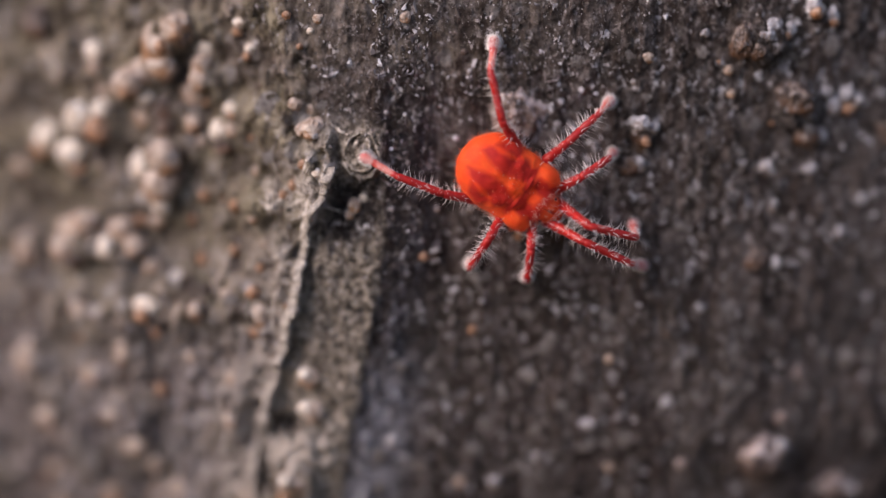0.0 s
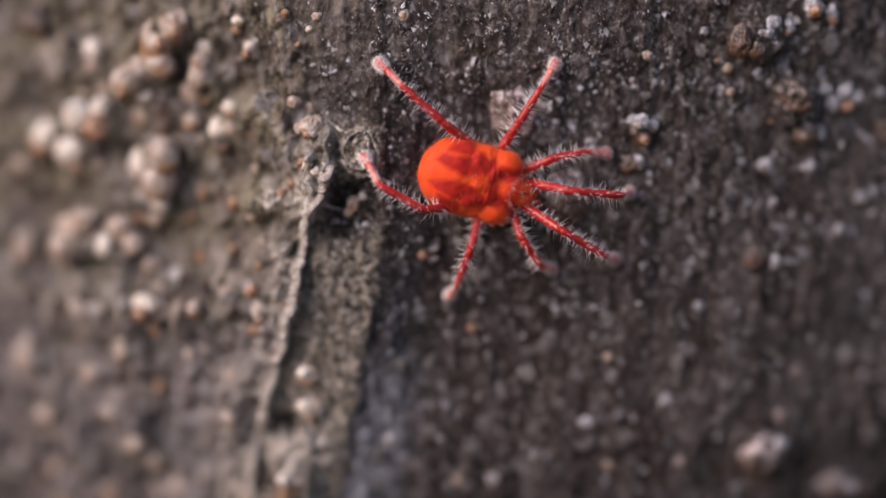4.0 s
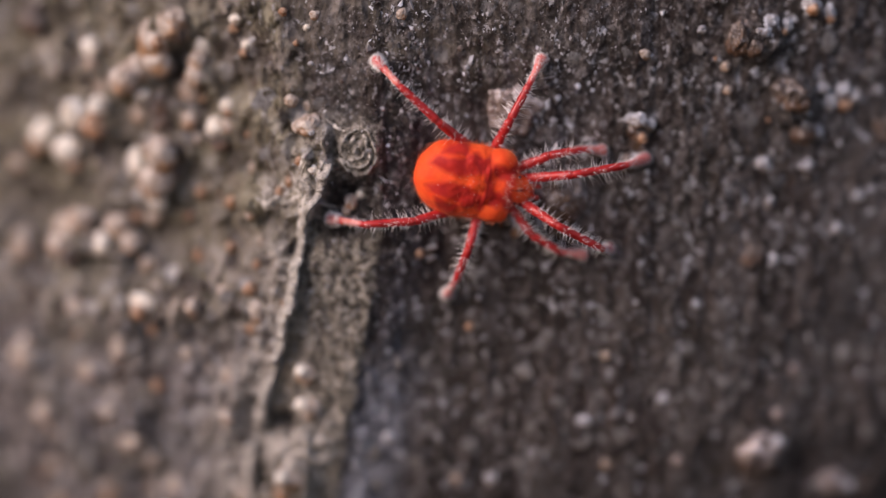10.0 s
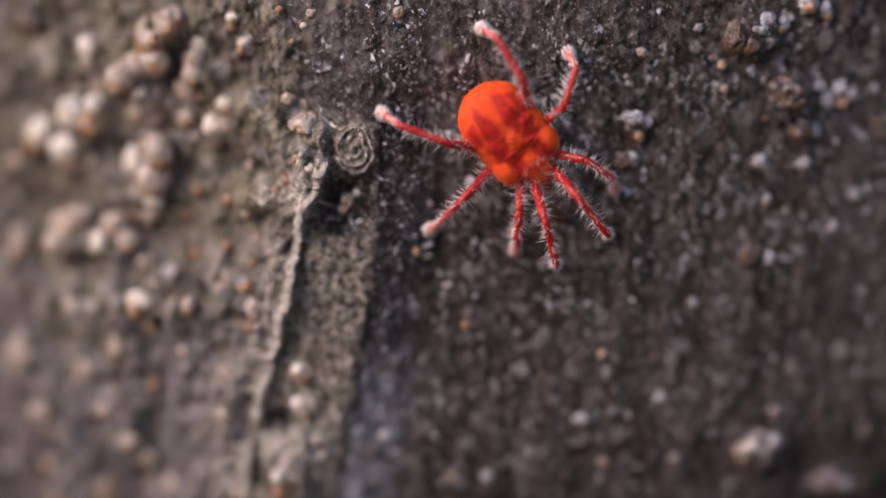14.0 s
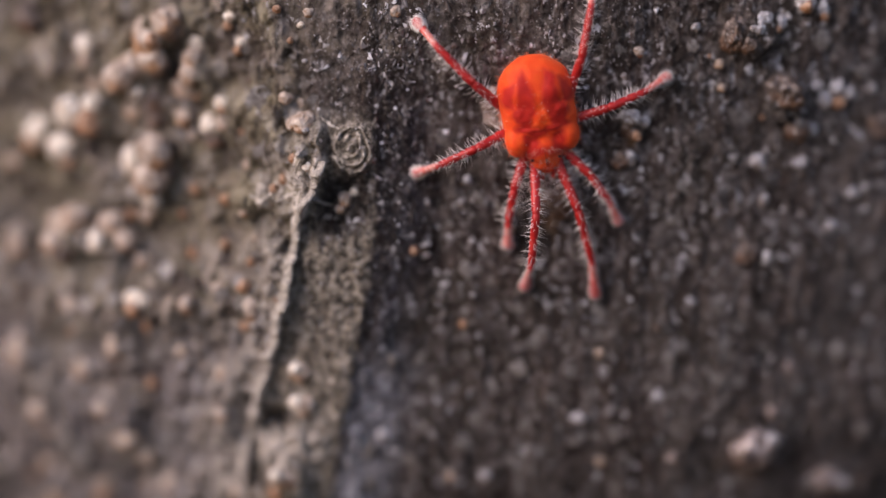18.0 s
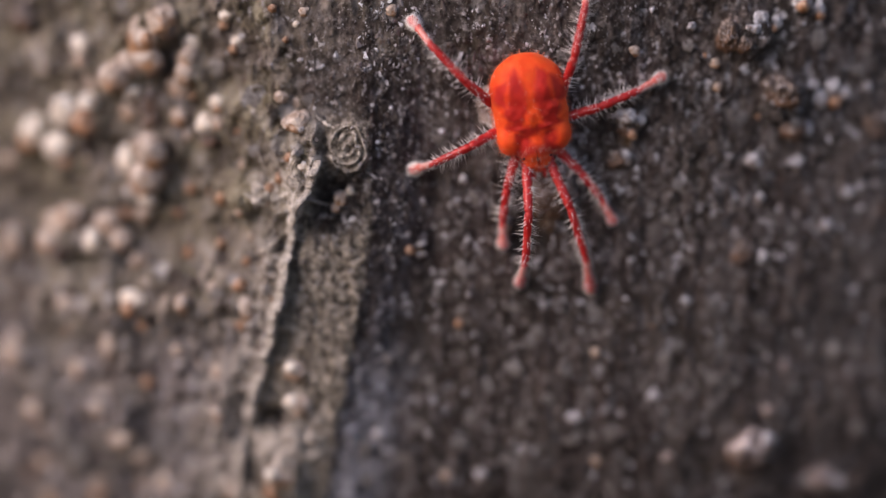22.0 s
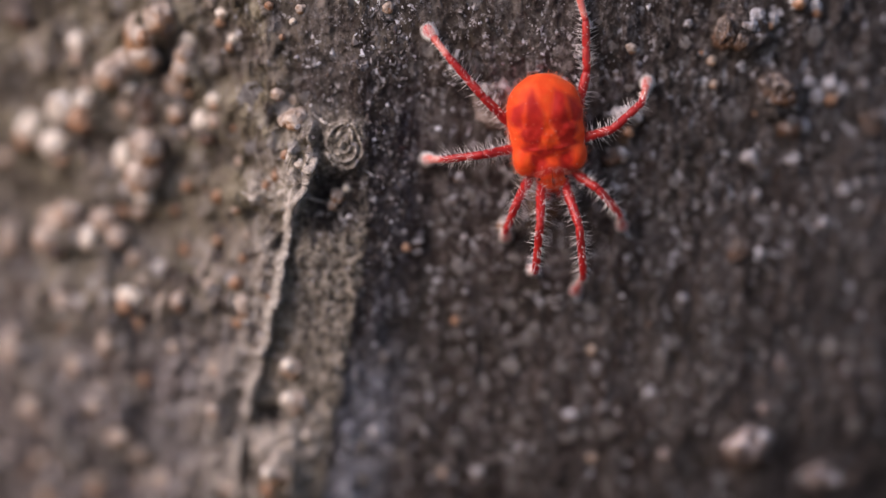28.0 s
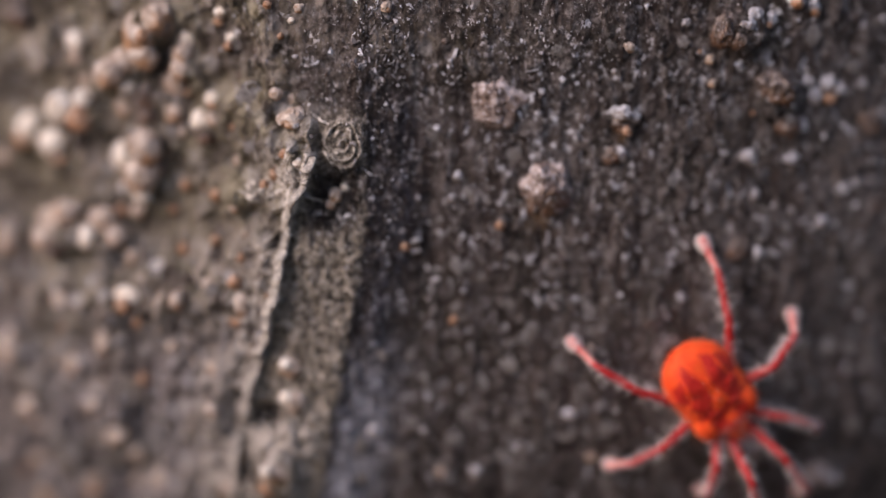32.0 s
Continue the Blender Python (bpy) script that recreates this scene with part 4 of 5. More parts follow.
def build_fibres():
    """Loose bleached strands along the torn edge and over its crusted foot."""
    rnd = random.Random(21)
    bm = bmesh.new()
    for k in range(175):
        z0 = rnd.choice((rnd.uniform(0.9, 1.5), rnd.uniform(-6.2, 1.6), rnd.uniform(-6.4, -4.3)))
        x0 = float(ridge_line(z0)) + rnd.uniform(-1.3, -0.1)
        if k > 120:                                  # the ragged crust at the foot of the strip
            x0, z0 = -3.75 + rnd.gauss(0, 0.38), -5.25 + rnd.gauss(0, 0.22)
        way = rnd.choice((rnd.uniform(-0.5, 0.5) + 1.9, rnd.uniform(0, 6.28)))
        bow, long = rnd.uniform(-1.6, 1.6), rnd.uniform(0.25, 0.9)
        thick = rnd.uniform(0.012, 0.032) if k <= 120 else rnd.uniform(0.03, 0.07)
        last = None
        x, z = x0, z0
        for i in range(8):
            p, n = on_bark(x, z, relief(x, z) + 0.012 + 0.015 * math.sin(i * 0.9 + k))
            d = (Vector((math.cos(way), 0, math.sin(way)))).normalized()
            w = n.cross(d)
            r = thick * math.sin(math.pi * (i + 0.6) / 8.2)
            ring = [bm.verts.new(p + (w * math.cos(t) + n * math.sin(t)) * r * MM) for t in (0, 2.09, 4.19)]
            if last:
                for q in range(3):
                    bm.faces.new((last[q], ring[q], ring[(q + 1) % 3], last[(q + 1) % 3]))
            last = ring
            x, z = x + math.cos(way) * long / 8, z + math.sin(way) * long / 8
            way += bow / 8
    for x, z, way, bow, long, thick in SHREDS:
        last = None
        for i in range(12):
            p, n = on_bark(x, z, relief(x, z) + 0.02 + 0.03 * math.sin(i * 1.3 + 9 * long))
            d = Vector((math.cos(way), 0, math.sin(way)))
            w = n.cross(d)
            r = thick * math.sin(math.pi * (i + 0.7) / 12.4) * (0.8 + 0.35 * math.sin(i * 2.1 + 5 * way))
            ring = [bm.verts.new(p + (w * math.cos(t) + n * 0.5 * math.sin(t)) * r * MM) for t in (0, 1.05, 2.09, 3.14, 4.19, 5.24)]
            if last:
                for q in range(6):
                    bm.faces.new((last[q], ring[q], ring[(q + 1) % 6], last[(q + 1) % 6]))
            last = ring
            x, z = x + math.cos(way) * long / 12, z + math.sin(way) * long / 12
            way += bow / 12
    ob = part("bark_fibres", bm, FIBRE, None)
    tagged(ob, "loose bleached fibres along the torn bark edge", kind="stuff")


build_warts()
build_specks()
build_flake()
build_fibres()


# ---- the mite ----
# Its own space: y ahead, x to its right, z off the bark, in metres; the origin lies on the bark under the body.
PX = 0.0135 * MM
mite = new("mite")
tagged(mite, "bright orange-red velvet mite walking on dark bark", "mite")


def lobed(name, segments, shape, material, label="", mark=None):
    """A closed body from a sphere: shape(direction) gives the point."""
    bm = bmesh.new()
    bmesh.ops.create_uvsphere(bm, u_segments=segments, v_segments=segments // 2, radius=1.0)
    for v in bm.verts:
        v.co = shape(v.co.normalized())
    ob = part(name, bm, material, mite, label)
    if mark:
        values = [mark(v.co) for v in ob.data.vertices]
        ob.data.attributes.new("mark", "FLOAT", "POINT").data.foreach_set("value", values)
    return ob


def blob(x, y, cx, cy, rx, ry, turn=0.0):
    c, s = math.cos(turn), math.sin(turn)
    dx, dy = x - cx, y - cy
    u, v = (dx * c + dy * s) / rx, (-dx * s + dy * c) / ry
    return math.exp(-(u * u + v * v) ** 1.5)


# outlines of the dark red marks on one half of the back: to the side, ahead
MARKS = [
    [(20, -73), (30, -66), (34, -40), (40, -8), (14, -3), (8, -24), (11, -46)],                     # the inner petal
    [(38, -57), (55, -47), (66, -32), (61, -19), (45, -7), (43, -26)],                              # the outer petal
    [(12, -10), (46, -10), (51, 4), (40, 15), (48, 25), (22, 38), (0, 41), (0, 32), (16, 26), (20, 13), (14, 2)],   # down to the belt
    [(13, 39), (33, 37), (36, 56), (30, 68), (13, 66)],                                             # between the shoulders
    [(0, 65), (14, 62), (34, 63), (45, 76), (34, 83), (16, 76), (0, 74)],                           # the arc before the head
]


# wrinkles that run across the back before the shoulders: place, depth, bow
FOLDS = [(19, 0.45, -1.0), (27.5, 0.7, -1.2), (36.5, 1.0, -1.3), (66, 0.6, 1.2)]


def inside(points, x, y):
    """How far a place lies inside an outline; negative outside."""
    near, odd = 1e9, False
    for (ax, ay), (bx, by) in zip(points, points[1:] + points[:1]):
        dx, dy = bx - ax, by - ay
        s = max(0.0, min(1.0, ((x - ax) * dx + (y - ay) * dy) / (dx * dx + dy * dy)))
        near = min(near, math.hypot(x - ax - s * dx, y - ay - s * dy))
        if (ay > y) != (by > y) and x < ax + (y - ay) * dx / dy:
            odd = not odd
    return near if odd else -near


def body_mark(co):
    """Dark red marks, nearly mirrored about the back's midline."""
    x, y = co.x / PX, co.y / PX
    wob = Vector((x * 0.045, y * 0.045, 3.0))
    x, y = abs(x + 2 + 4 * noise.noise(wob)), y + 4 * noise.noise(wob + Vector((9, 4, 2)))
    v = max(inside(m, x, y) for m in MARKS)
    v = max(0.0, min(1.0, 0.62 + v / 15)) * (0.90 + 0.30 * noise.noise(wob * 1.3 + Vector((3, 8, 5)))) + 0.30 * noise.noise(wob * 2.0 + Vector((1, 7, 2))) * math.exp(-((y - 25) / 45) ** 2)
    if co.z < 40 * PX:
        v *= max(0.0, co.z / PX / 40)
    # Wrinkles are also coloured darker, painting the shade in their creases.
    fold = max(math.exp(-((y - at - 0.0025 * x * x * bow) / 2.6) ** 2) * depth for at, depth, bow in FOLDS)
    return max(v, 0.28 * fold if co.z > 50 * PX and abs(x) < 56 else 0.0, 0.70 * blob(x, y, 0, 92, 2.5, 14))


# rounded masses that flow together: centre, half sizes
BODY_MASSES = [(0, -31, 48, 68, 69, 44), (0, 14, 46, 64, 42, 39), (42, 48, 48, 25, 28, 27), (-42, 48, 48, 25, 28, 27), (0, 62, 44, 36, 32, 32), (0, 92, 36, 26, 15, 19),
               (27, -40, 70, 20, 30, 20), (-27, -40, 70, 20, 30, 20), (36, -4, 66, 18, 14, 18), (-36, -4, 66, 18, 14, 18), (0, 10, 72, 16, 12, 15), (20, 30, 68, 16, 9, 14), (-20, 30, 68, 16, 9, 14)]


def body_shape(d):
    """Where a ray from the body's middle leaves the masses."""
    low, high = 5.0, 160.0
    for _ in range(16):
        r = (low + high) / 2
        x, y, z = d.x * r, d.y * r, 44 + d.z * r
        f = sum(math.exp(-4.5 * (((x - a) / p) ** 2 + ((y - b) / q) ** 2 + ((z - c) / s) ** 2 - 1)) for a, b, c, p, q, s in BODY_MASSES)
        low, high = (r, high) if f > 1 else (low, r)
    x, y = d.x * r, d.y * r
    fold = sum(depth * math.exp(-((y - at - 0.0025 * x * x * bow) / 3.4) ** 2) for at, depth, bow in FOLDS)
    k = r + 2.6 * noise.noise(d * 3) + 0.9 * noise.noise(d * 7) - 2.2 * fold * max(0.0, d.z) * math.exp(-(x / 58) ** 4)
    return Vector((d.x * k, d.y * k, 44 + d.z * k)) * PX


def ball(cx, cy, cz, rx, ry, rz):
    return lambda d: Vector((cx + rx * d.x, cy + ry * d.y, cz + rz * d.z)) * PX


body = lobed("body", 220, body_shape, VELVET, "swollen orange body with dark red marks and round shoulders", body_mark)
snout = lobed("snout", 32, ball(0, 103, 32, 12, 11, 10), VELVET, "small pointed orange snout", lambda co: 0.2 + 0.7 * math.exp(-(co.x / PX / 3) ** 2))
for s in (-1, 1):
    lobed("eye", 12, ball(24 * s, 84, 60, 2.6, 2.6, 2.6), EYE, "tiny dark eye")
    lobed("palp", 16, ball(10 * s, 112, 26, 5, 14, 6), LEG_PINK, "short pale red feeler beside the snout")


def back_height(x, y):
    """The height of the back over a place, in the body's own small units."""
    low, high = 44.0, 140.0
    for _ in range(16):
        z = (low + high) / 2
        f = sum(math.exp(-4.5 * (((x - a) / p) ** 2 + ((y - b) / q) ** 2 + ((z - c) / s) ** 2 - 1)) for a, b, c, p, q, s in BODY_MASSES)
        low, high = (z, high) if f > 1 else (low, z)
    return z


def build_crest():
    bm = bmesh.new()
    last = None
    for k in range(14):
        y = 68 + 2.4 * k
        w = 1.5 * math.sin(math.pi * (k + 0.7) / 14.5)
        z = back_height(0, y)
        ring = [bm.verts.new(Vector(q) * PX) for q in ((-w, y, z - 0.6), (0, y, z + 1.2), (w, y, z - 0.6))]
        if last:
            for j in range(2):
                bm.faces.new((last[j], ring[j], ring[j + 1], last[j + 1]))
        last = ring
    part("crest", bm, EYE, mite, "thin dark line along the head")


build_crest()


def cone(verts, faces, base, tip, r):
    d = (tip - base).normalized()
    u = d.orthogonal().normalized()
    w = d.cross(u)
    start = len(verts)
    for k in range(3):
        t = k * 2.0944
        verts.append(base + (u * math.cos(t) + w * math.sin(t)) * r)
    verts.append(tip)
    faces.extend([(start, start + 1, start + 3), (start + 1, start + 2, start + 3), (start + 2, start, start + 3)])


def body_fuzz():
    """Short velvet hairs all over the body and a few pale dots."""
    rnd = random.Random(12)
    for name, material, count, length, width, label in (
            ("velvet_hair", FUZZ, 7000, 8.5, 0.30, "dense short orange-red velvet hairs"),
            ("pale_hair", BROW, 500, 8.0, 0.26, "scattered pale hairs")):
        verts, faces = [], []
        for k in range(count):
            v = body.data.vertices[rnd.randrange(len(body.data.vertices))]
            if v.co.z < 16 * PX or (name == "velvet_hair" and v.normal.z > 0.3 and rnd.random() < 0.96):
                continue
            if name == "pale_hair" and (v.co.y < 58 * PX and (v.co.z > 40 * PX or rnd.random() < 0.5) or v.co.y > 86 * PX and rnd.random() < 0.5):
                continue
            n = v.normal
            lean = Vector((rnd.uniform(-1, 1), rnd.uniform(-1, 1), rnd.uniform(-1, 1))) * 0.4
            base = v.co + Vector((rnd.uniform(-1, 1), rnd.uniform(-1, 1), 0)) * PX - n * 1.5 * PX
            cone(verts, faces, base, base + (n + lean).normalized() * length * rnd.uniform(0.7, 1.3) * PX, width * PX)
        me = bpy.data.meshes.new(name)
        me.from_pydata([tuple(v) for v in verts], [], faces)
        me.materials.append(material)
        ob = new(name, me)
        ob.parent = mite
        tagged(ob, label, kind="stuff")
    verts, faces = [], []
    for k in range(96):                             # arched brows of stiff pale hairs over the head, and a few on the snout
        x = rnd.uniform(-34, 34)
        y = 63 + 0.0135 * x * x + rnd.gauss(0, 2.6)
        if k > 66:
            x, y = rnd.gauss(0, 12), rnd.uniform(78, 100)
        base = Vector((x, y, back_height(x, y) - 1.0)) * PX
        tip = base + Vector((rnd.gauss(0, 0.35), rnd.uniform(0.4, 1.0), rnd.uniform(0.1, 0.5))).normalized() * rnd.uniform(5, 12) * PX
        cone(verts, faces, base, tip, 0.27 * PX)
    me = bpy.data.meshes.new("brow_hair")
    me.from_pydata([tuple(v) for v in verts], [], faces)
    me.materials.append(BROW)
    ob = new("brow_hair", me)
    ob.parent = mite
    tagged(ob, "arched rows of stiff pale hairs over the head", kind="stuff")
    bm = bmesh.new()
    for k in range(34):
        v = body.data.vertices[rnd.randrange(len(body.data.vertices))]
        if v.normal.z > 0.25:
            bmesh.ops.create_icosphere(bm, subdivisions=1, radius=0.65 * PX, matrix=Matrix.Translation(v.co + v.normal * 3.0 * PX))
    ob = part("pale_dots", bm, BRISTLE, mite)
    tagged(ob, "tiny white dots on the back", kind="stuff")


body_fuzz()

# joints of each leg on the body, and the lengths of thigh, shin and foot
HIPS = {"4": (50, -2, 34), "3": (50, 26, 34), "2": (36, 78, 32), "1": (20, 92, 32)}
LENGTHS = {"4": (96, 89, 69), "3": (74, 71, 56), "2": (62, 60, 50), "1": (98, 94, 73)}


def tube(rings, sides, length):
    """A tube along y from rings of (place along, radius), capped round."""
    bm = bmesh.new()
    loops = []
    for at, r in rings:
        loops.append([bm.verts.new((r * PX * math.cos(k * 2 * math.pi / sides), at * length * PX, r * PX * math.sin(k * 2 * math.pi / sides))) for k in range(sides)])
    for a, b in zip(loops, loops[1:]):
        for k in range(sides):
            bm.faces.new((a[k], b[k], b[(k + 1) % sides], a[(k + 1) % sides]))
    bm.faces.new(loops[0])
    bm.faces.new(loops[-1][::-1])
    return bm


def bristles(bm, rings, length, count, long, seed, first=0.05, last=0.98, index=1, thick=0.56):
    rnd = random.Random(seed)
    at, radii = [r[0] for r in rings], [r[1] for r in rings]
    for k in range(count):
        y = first + (last - first) * (k + rnd.random()) / count
        t = rnd.uniform(0, 2 * math.pi)
        r = float(np.interp(y, at, radii))
        d = Vector((math.cos(t), 0, math.sin(t)))
        base = d * (r - 0.5) * PX + Vector((0, y * length * PX, 0))
        tip = base + (d + Vector((0, rnd.uniform(-0.1, 0.65), 0))).normalized() * long * rnd.uniform(0.6, 1.2) * PX
        side = d.cross(Vector((0, 1, 0))) * thick * PX
        front = Vector((0, thick, 0)) * PX
        vs = [bm.verts.new(q) for q in (base + side, base - side * 0.5 + front, base - side * 0.5 - front, tip)]
        for f in ((0, 1, 3), (1, 2, 3), (2, 0, 3)):
            bm.faces.new([vs[q] for q in f]).material_index = index


def build_leg(side, which, seed):
    thigh, shin, foot = LENGTHS[which]
    rings = [(-0.08, 4), (-0.02, 9.8), (0.05, 10.8), (0.12, 8.2), (0.16, 9.0), (0.45, 9.2), (0.53, 7.6), (0.58, 8.6), (0.92, 8.2), (1.0, 6.6), (1.03, 3)]
    bm = tube(rings, 12, thigh)
    bristles(bm, rings, thigh, 78, 22, seed, thick=0.52)
    leg = part("leg", bm, [LEG_RED, BRISTLE], mite, "thin red leg with stiff white bristles")
    rings = [(-0.03, 3), (0.0, 6.4), (0.08, 7.8), (0.45, 7.3), (0.50, 6.3), (0.54, 7.4), (0.92, 7.0), (1.0, 5.8), (1.03, 3)]
    bm = tube(rings, 12, shin)
    bristles(bm, rings, shin, 80, 21, seed + 1, thick=0.52)
    part("shin", bm, [LEG_RED, BRISTLE], leg)
    rings = [(-0.03, 3), (0.0, 5.6), (0.1, 6.2), (0.50, 6.3), (0.70, 7.4), (0.87, 9.8), (0.99, 10.2), (1.06, 8.2), (1.11, 3.6)]
    bm = tube(rings, 14, foot)
    bristles(bm, rings, foot, 60, 9, seed + 2, 0.0, 0.6)
    bristles(bm, rings, foot, {"4": 1150, "3": 820}.get(which, 480), {"4": 8.6, "3": 7.4}.get(which, 5.6), seed + 3, 0.68, 1.12, 1, 0.21)
    part("foot", bm, [FOOT_SKIN, BRISTLE], leg, "pinkish club-shaped foot with white fuzz")
    return leg


LEGS = {}
for n, key in enumerate(("L1", "L2", "L3", "L4", "R1", "R2", "R3", "R4")):
    LEGS[key] = build_leg(key[0], key[1], 100 + 7 * n)

# the mite: seconds, place on the bark in millimetres, heading
BODY = [(0, 1.492, 1.71, 36), (0.6, 1.479, 1.703, 36), (1, 1.29, 1.933, 37), (1.5, 1.053, 2.23, 37), (2, 0.932, 2.338, 31), (2.5, 0.919, 2.175, 28.5), (3, 0.718, 1.87, 21.5), (3.5, 0.691, 1.748, 18), (5.5, 0.691, 1.632, 11), (6, 0.679, 1.645, 11), (11, 0.652, 1.659, 11), (11.5, 0.524, 1.672, 11), (12, 0.808, 1.808, 18), (12.5, 1.116, 1.883, 27), (13, 1.211, 2.234, 30), (13.5, 1.64, 2.411, 43), (14, 1.639, 2.735, 50), (14.5, 1.948, 2.694, 52)]
BODY += [(16.5, 2.431, 3.233, 79.5), (20, 2.343, 3.267, 81.5), (25.5, 2.287, 3.272, 81.5), (27.5, 2.471, 2.672, 78), (28, 2.787, 2.712, 83), (28.5, 2.891, 2.442, 86), (29, 2.949, 2.685, 87), (29.5, 2.596, 1.997, 78), (30, 3.096, 1.861, 54), (30.3, 3.371, 1.318, 58), (30.6, 4.09, 0.147, 53), (31, 5.297, -1.339, 50), (31.3, 6.108, -2.853, 54), (31.6, 6.68, -3.12, 45), (32, 6.792, -3.665, 53)]
FEET = {}  # seconds, place of the foot on the bark, sideways bow of the leg, all in millimetres
FEET["L4"] = [(0, 1.132, 5.043, 0.283), (0.6, 1.132, 5.022, 0.283), (1, 1.105, 5.022, 0.27), (1.5, 0.611, 5.115, 0.243), (2, 0.598, 5.142, 0.189), (2.5, 0.625, 5.115, 0.189), (3, -0.091, 4.96, 0.189), (3.5, -1.564, 4.497, 0), (5.5, -1.551, 4.503, 0), (11, -1.576, 4.503, 0), (12, -1.582, 4.516, 0), (12.5, -0.499, 4.783, -0.108), (13, -0.485, 4.783, -0.23), (13.5, 0.986, 5.214, -0.243), (14, 0.986, 5.214, -0.297), (14.5, 0.986, 5.214, -0.405)]
FEET["L4"] += [(16.5, 3.695, 6.482, -0.081), (20, 3.674, 6.475, -0.081), (25.5, 3.672, 6.467, -0.081), (27.5, 3.544, 6.381, -0.216), (28, 3.471, 6.181, -0.378), (28.5, 3.597, 4.976, -0.378), (29, 3.576, 4.936, -0.513), (29.5, 3.583, 4.976, -0.175), (30, 2.89, 5.247, -0.175), (30.3, 3.806, 4.336, -0.189), (30.6, 3.841, 3.472, -0.108), (31, 4.448, 2.273, -0.095), (31.3, 6.108, 0.798, -0.162), (31.6, 6.072, 0.725, -0.068), (32, 6.721, -0.058, -0.162)]
FEET["L3"] = [(0, 3.948, 3.592, 0.027), (0.6, 3.948, 3.572, 0.027), (1, 3.948, 3.572, 0.189), (1.5, 3.969, 3.572, 0.175), (2, 3.515, 4.136, 0), (2.5, 3.447, 4.095, 0), (3, 2.647, 4.487, 0), (3.5, 2.647, 4.487, 0), (5.5, 2.374, 4.574, 0), (11, 2.362, 4.547, 0), (11.5, 2.369, 4.547, 0), (12, 2.249, 4.451, -0.068), (12.5, 2.235, 4.43, -0.121), (13, 2.25, 4.43, -0.23), (13.5, 3.061, 4.647, -0.162), (14, 3.061, 4.647, -0.297), (14.5, 4.078, 4.739, -0.216)]
FEET["L3"] += [(16.5, 5.555, 4.021, -0.081), (20, 5.535, 4.001, -0.081), (25.5, 5.492, 3.966, -0.081), (27.5, 5.271, 3.837, -0.243), (28, 5.251, 3.837, -0.257), (28.5, 5.333, 3.058, -0.23), (29, 5.339, 3.018, -0.243), (29.5, 5.047, 2.72, -0.202), (30, 5.263, 3.222, -0.202), (30.3, 5.251, 3.195, -0.189), (30.6, 6.059, 2.099, -0.189), (31, 7.099, 0.508, -0.297), (31.3, 8.396, -1.327, -0.202), (31.6, 8.382, -1.163, -0.243), (32, 8.951, -1.889, -0.243)]
FEET["L2"] = [(0, 4.031, 2.34, 0.041), (1, 4.031, 2.346, 0.081), (1.5, 3.983, 2.319, 0.162), (2, 3.846, 2.292, 0.27), (2.5, 3.639, 2.293, 0.297), (3, 3.433, 2.191, 0.324), (3.5, 3.915, 2.272, 0.202), (5.5, 3.887, 2.305, 0.189), (11, 3.861, 2.305, 0.189), (11.5, 3.608, 2.074, 0.351), (12, 3.636, 2.155, 0.297), (12.5, 3.815, 2.01, 0.162), (13, 4.132, 2.105, 0.216), (13.5, 4.343, 1.722, 0.189), (14, 4.25, 1.312, 0.27), (14.5, 4.208, 1.326, 0.378)]
FEET["L2"] += [(16.5, 4.396, 0.531, 0.121), (20, 4.376, 0.51, 0.121), (25.5, 4.289, 0.653, 0.121), (27.5, 4.556, 0.879, 0.162), (28, 4.679, 0.329, 0.162), (28.5, 4.646, 0.329, 0.135), (29, 4.679, 0.302, 0.135), (29.5, 4.726, 0.439, 0.068), (30, 5.394, 1.38, 0.041), (30.3, 5.975, 0.346, 0.135), (30.6, 6.876, 0.237, -0.041), (31, 8.185, -0.971, 0), (31.3, 8.817, -3.035, 0), (31.6, 9.61, -3.353, 0), (32, 9.643, -4.79, 0.108)]
FEET["L1"] = [(0, 4.53, 0.602, -0.243), (0.6, 4.53, 0.581, -0.243), (1, 4.501, 0.677, -0.081), (1.5, 4.202, 0.953, -0.054), (2, 4.158, 1.295, -0.081), (2.5, 4.411, 0.705, 0), (3, 4.543, 1.341, 0), (3.5, 4.474, 1.342, 0), (5.5, 4.991, 2.096, 0), (11, 4.895, 2.124, 0), (11.5, 4.096, 1.417, -0.135), (12, 4.517, 0.799, 0), (12.5, 4.448, 0.64, 0), (13, 4.463, 0.709, 0), (13.5, 4.77, 0.323, 0), (14, 4.079, 0.23, 0), (14.5, 4.699, 0.502, 0)]
FEET["L1"] += [(16.5, 3.858, -1.286, 0.135), (20, 3.836, -1.126, 0.108), (25.5, 3.79, -1.024, 0.108), (27.5, 4.182, -0.603, 0), (28, 3.557, -1.252, 0.189), (28.5, 4.622, -1.395, 0), (29, 3.72, -0.864, 0.135), (29.5, 4.882, -1.257, 0), (30, 7.111, -0.319, 0), (30.3, 6.907, -1.355, 0), (30.6, 8.485, -1.962, -0.108), (31, 9.969, -2.375, -0.324), (31.3, 11.116, -4.56, -0.162), (31.6, 11.458, -3.729, -0.338), (32, 9.347, -6.467, 0.081)]
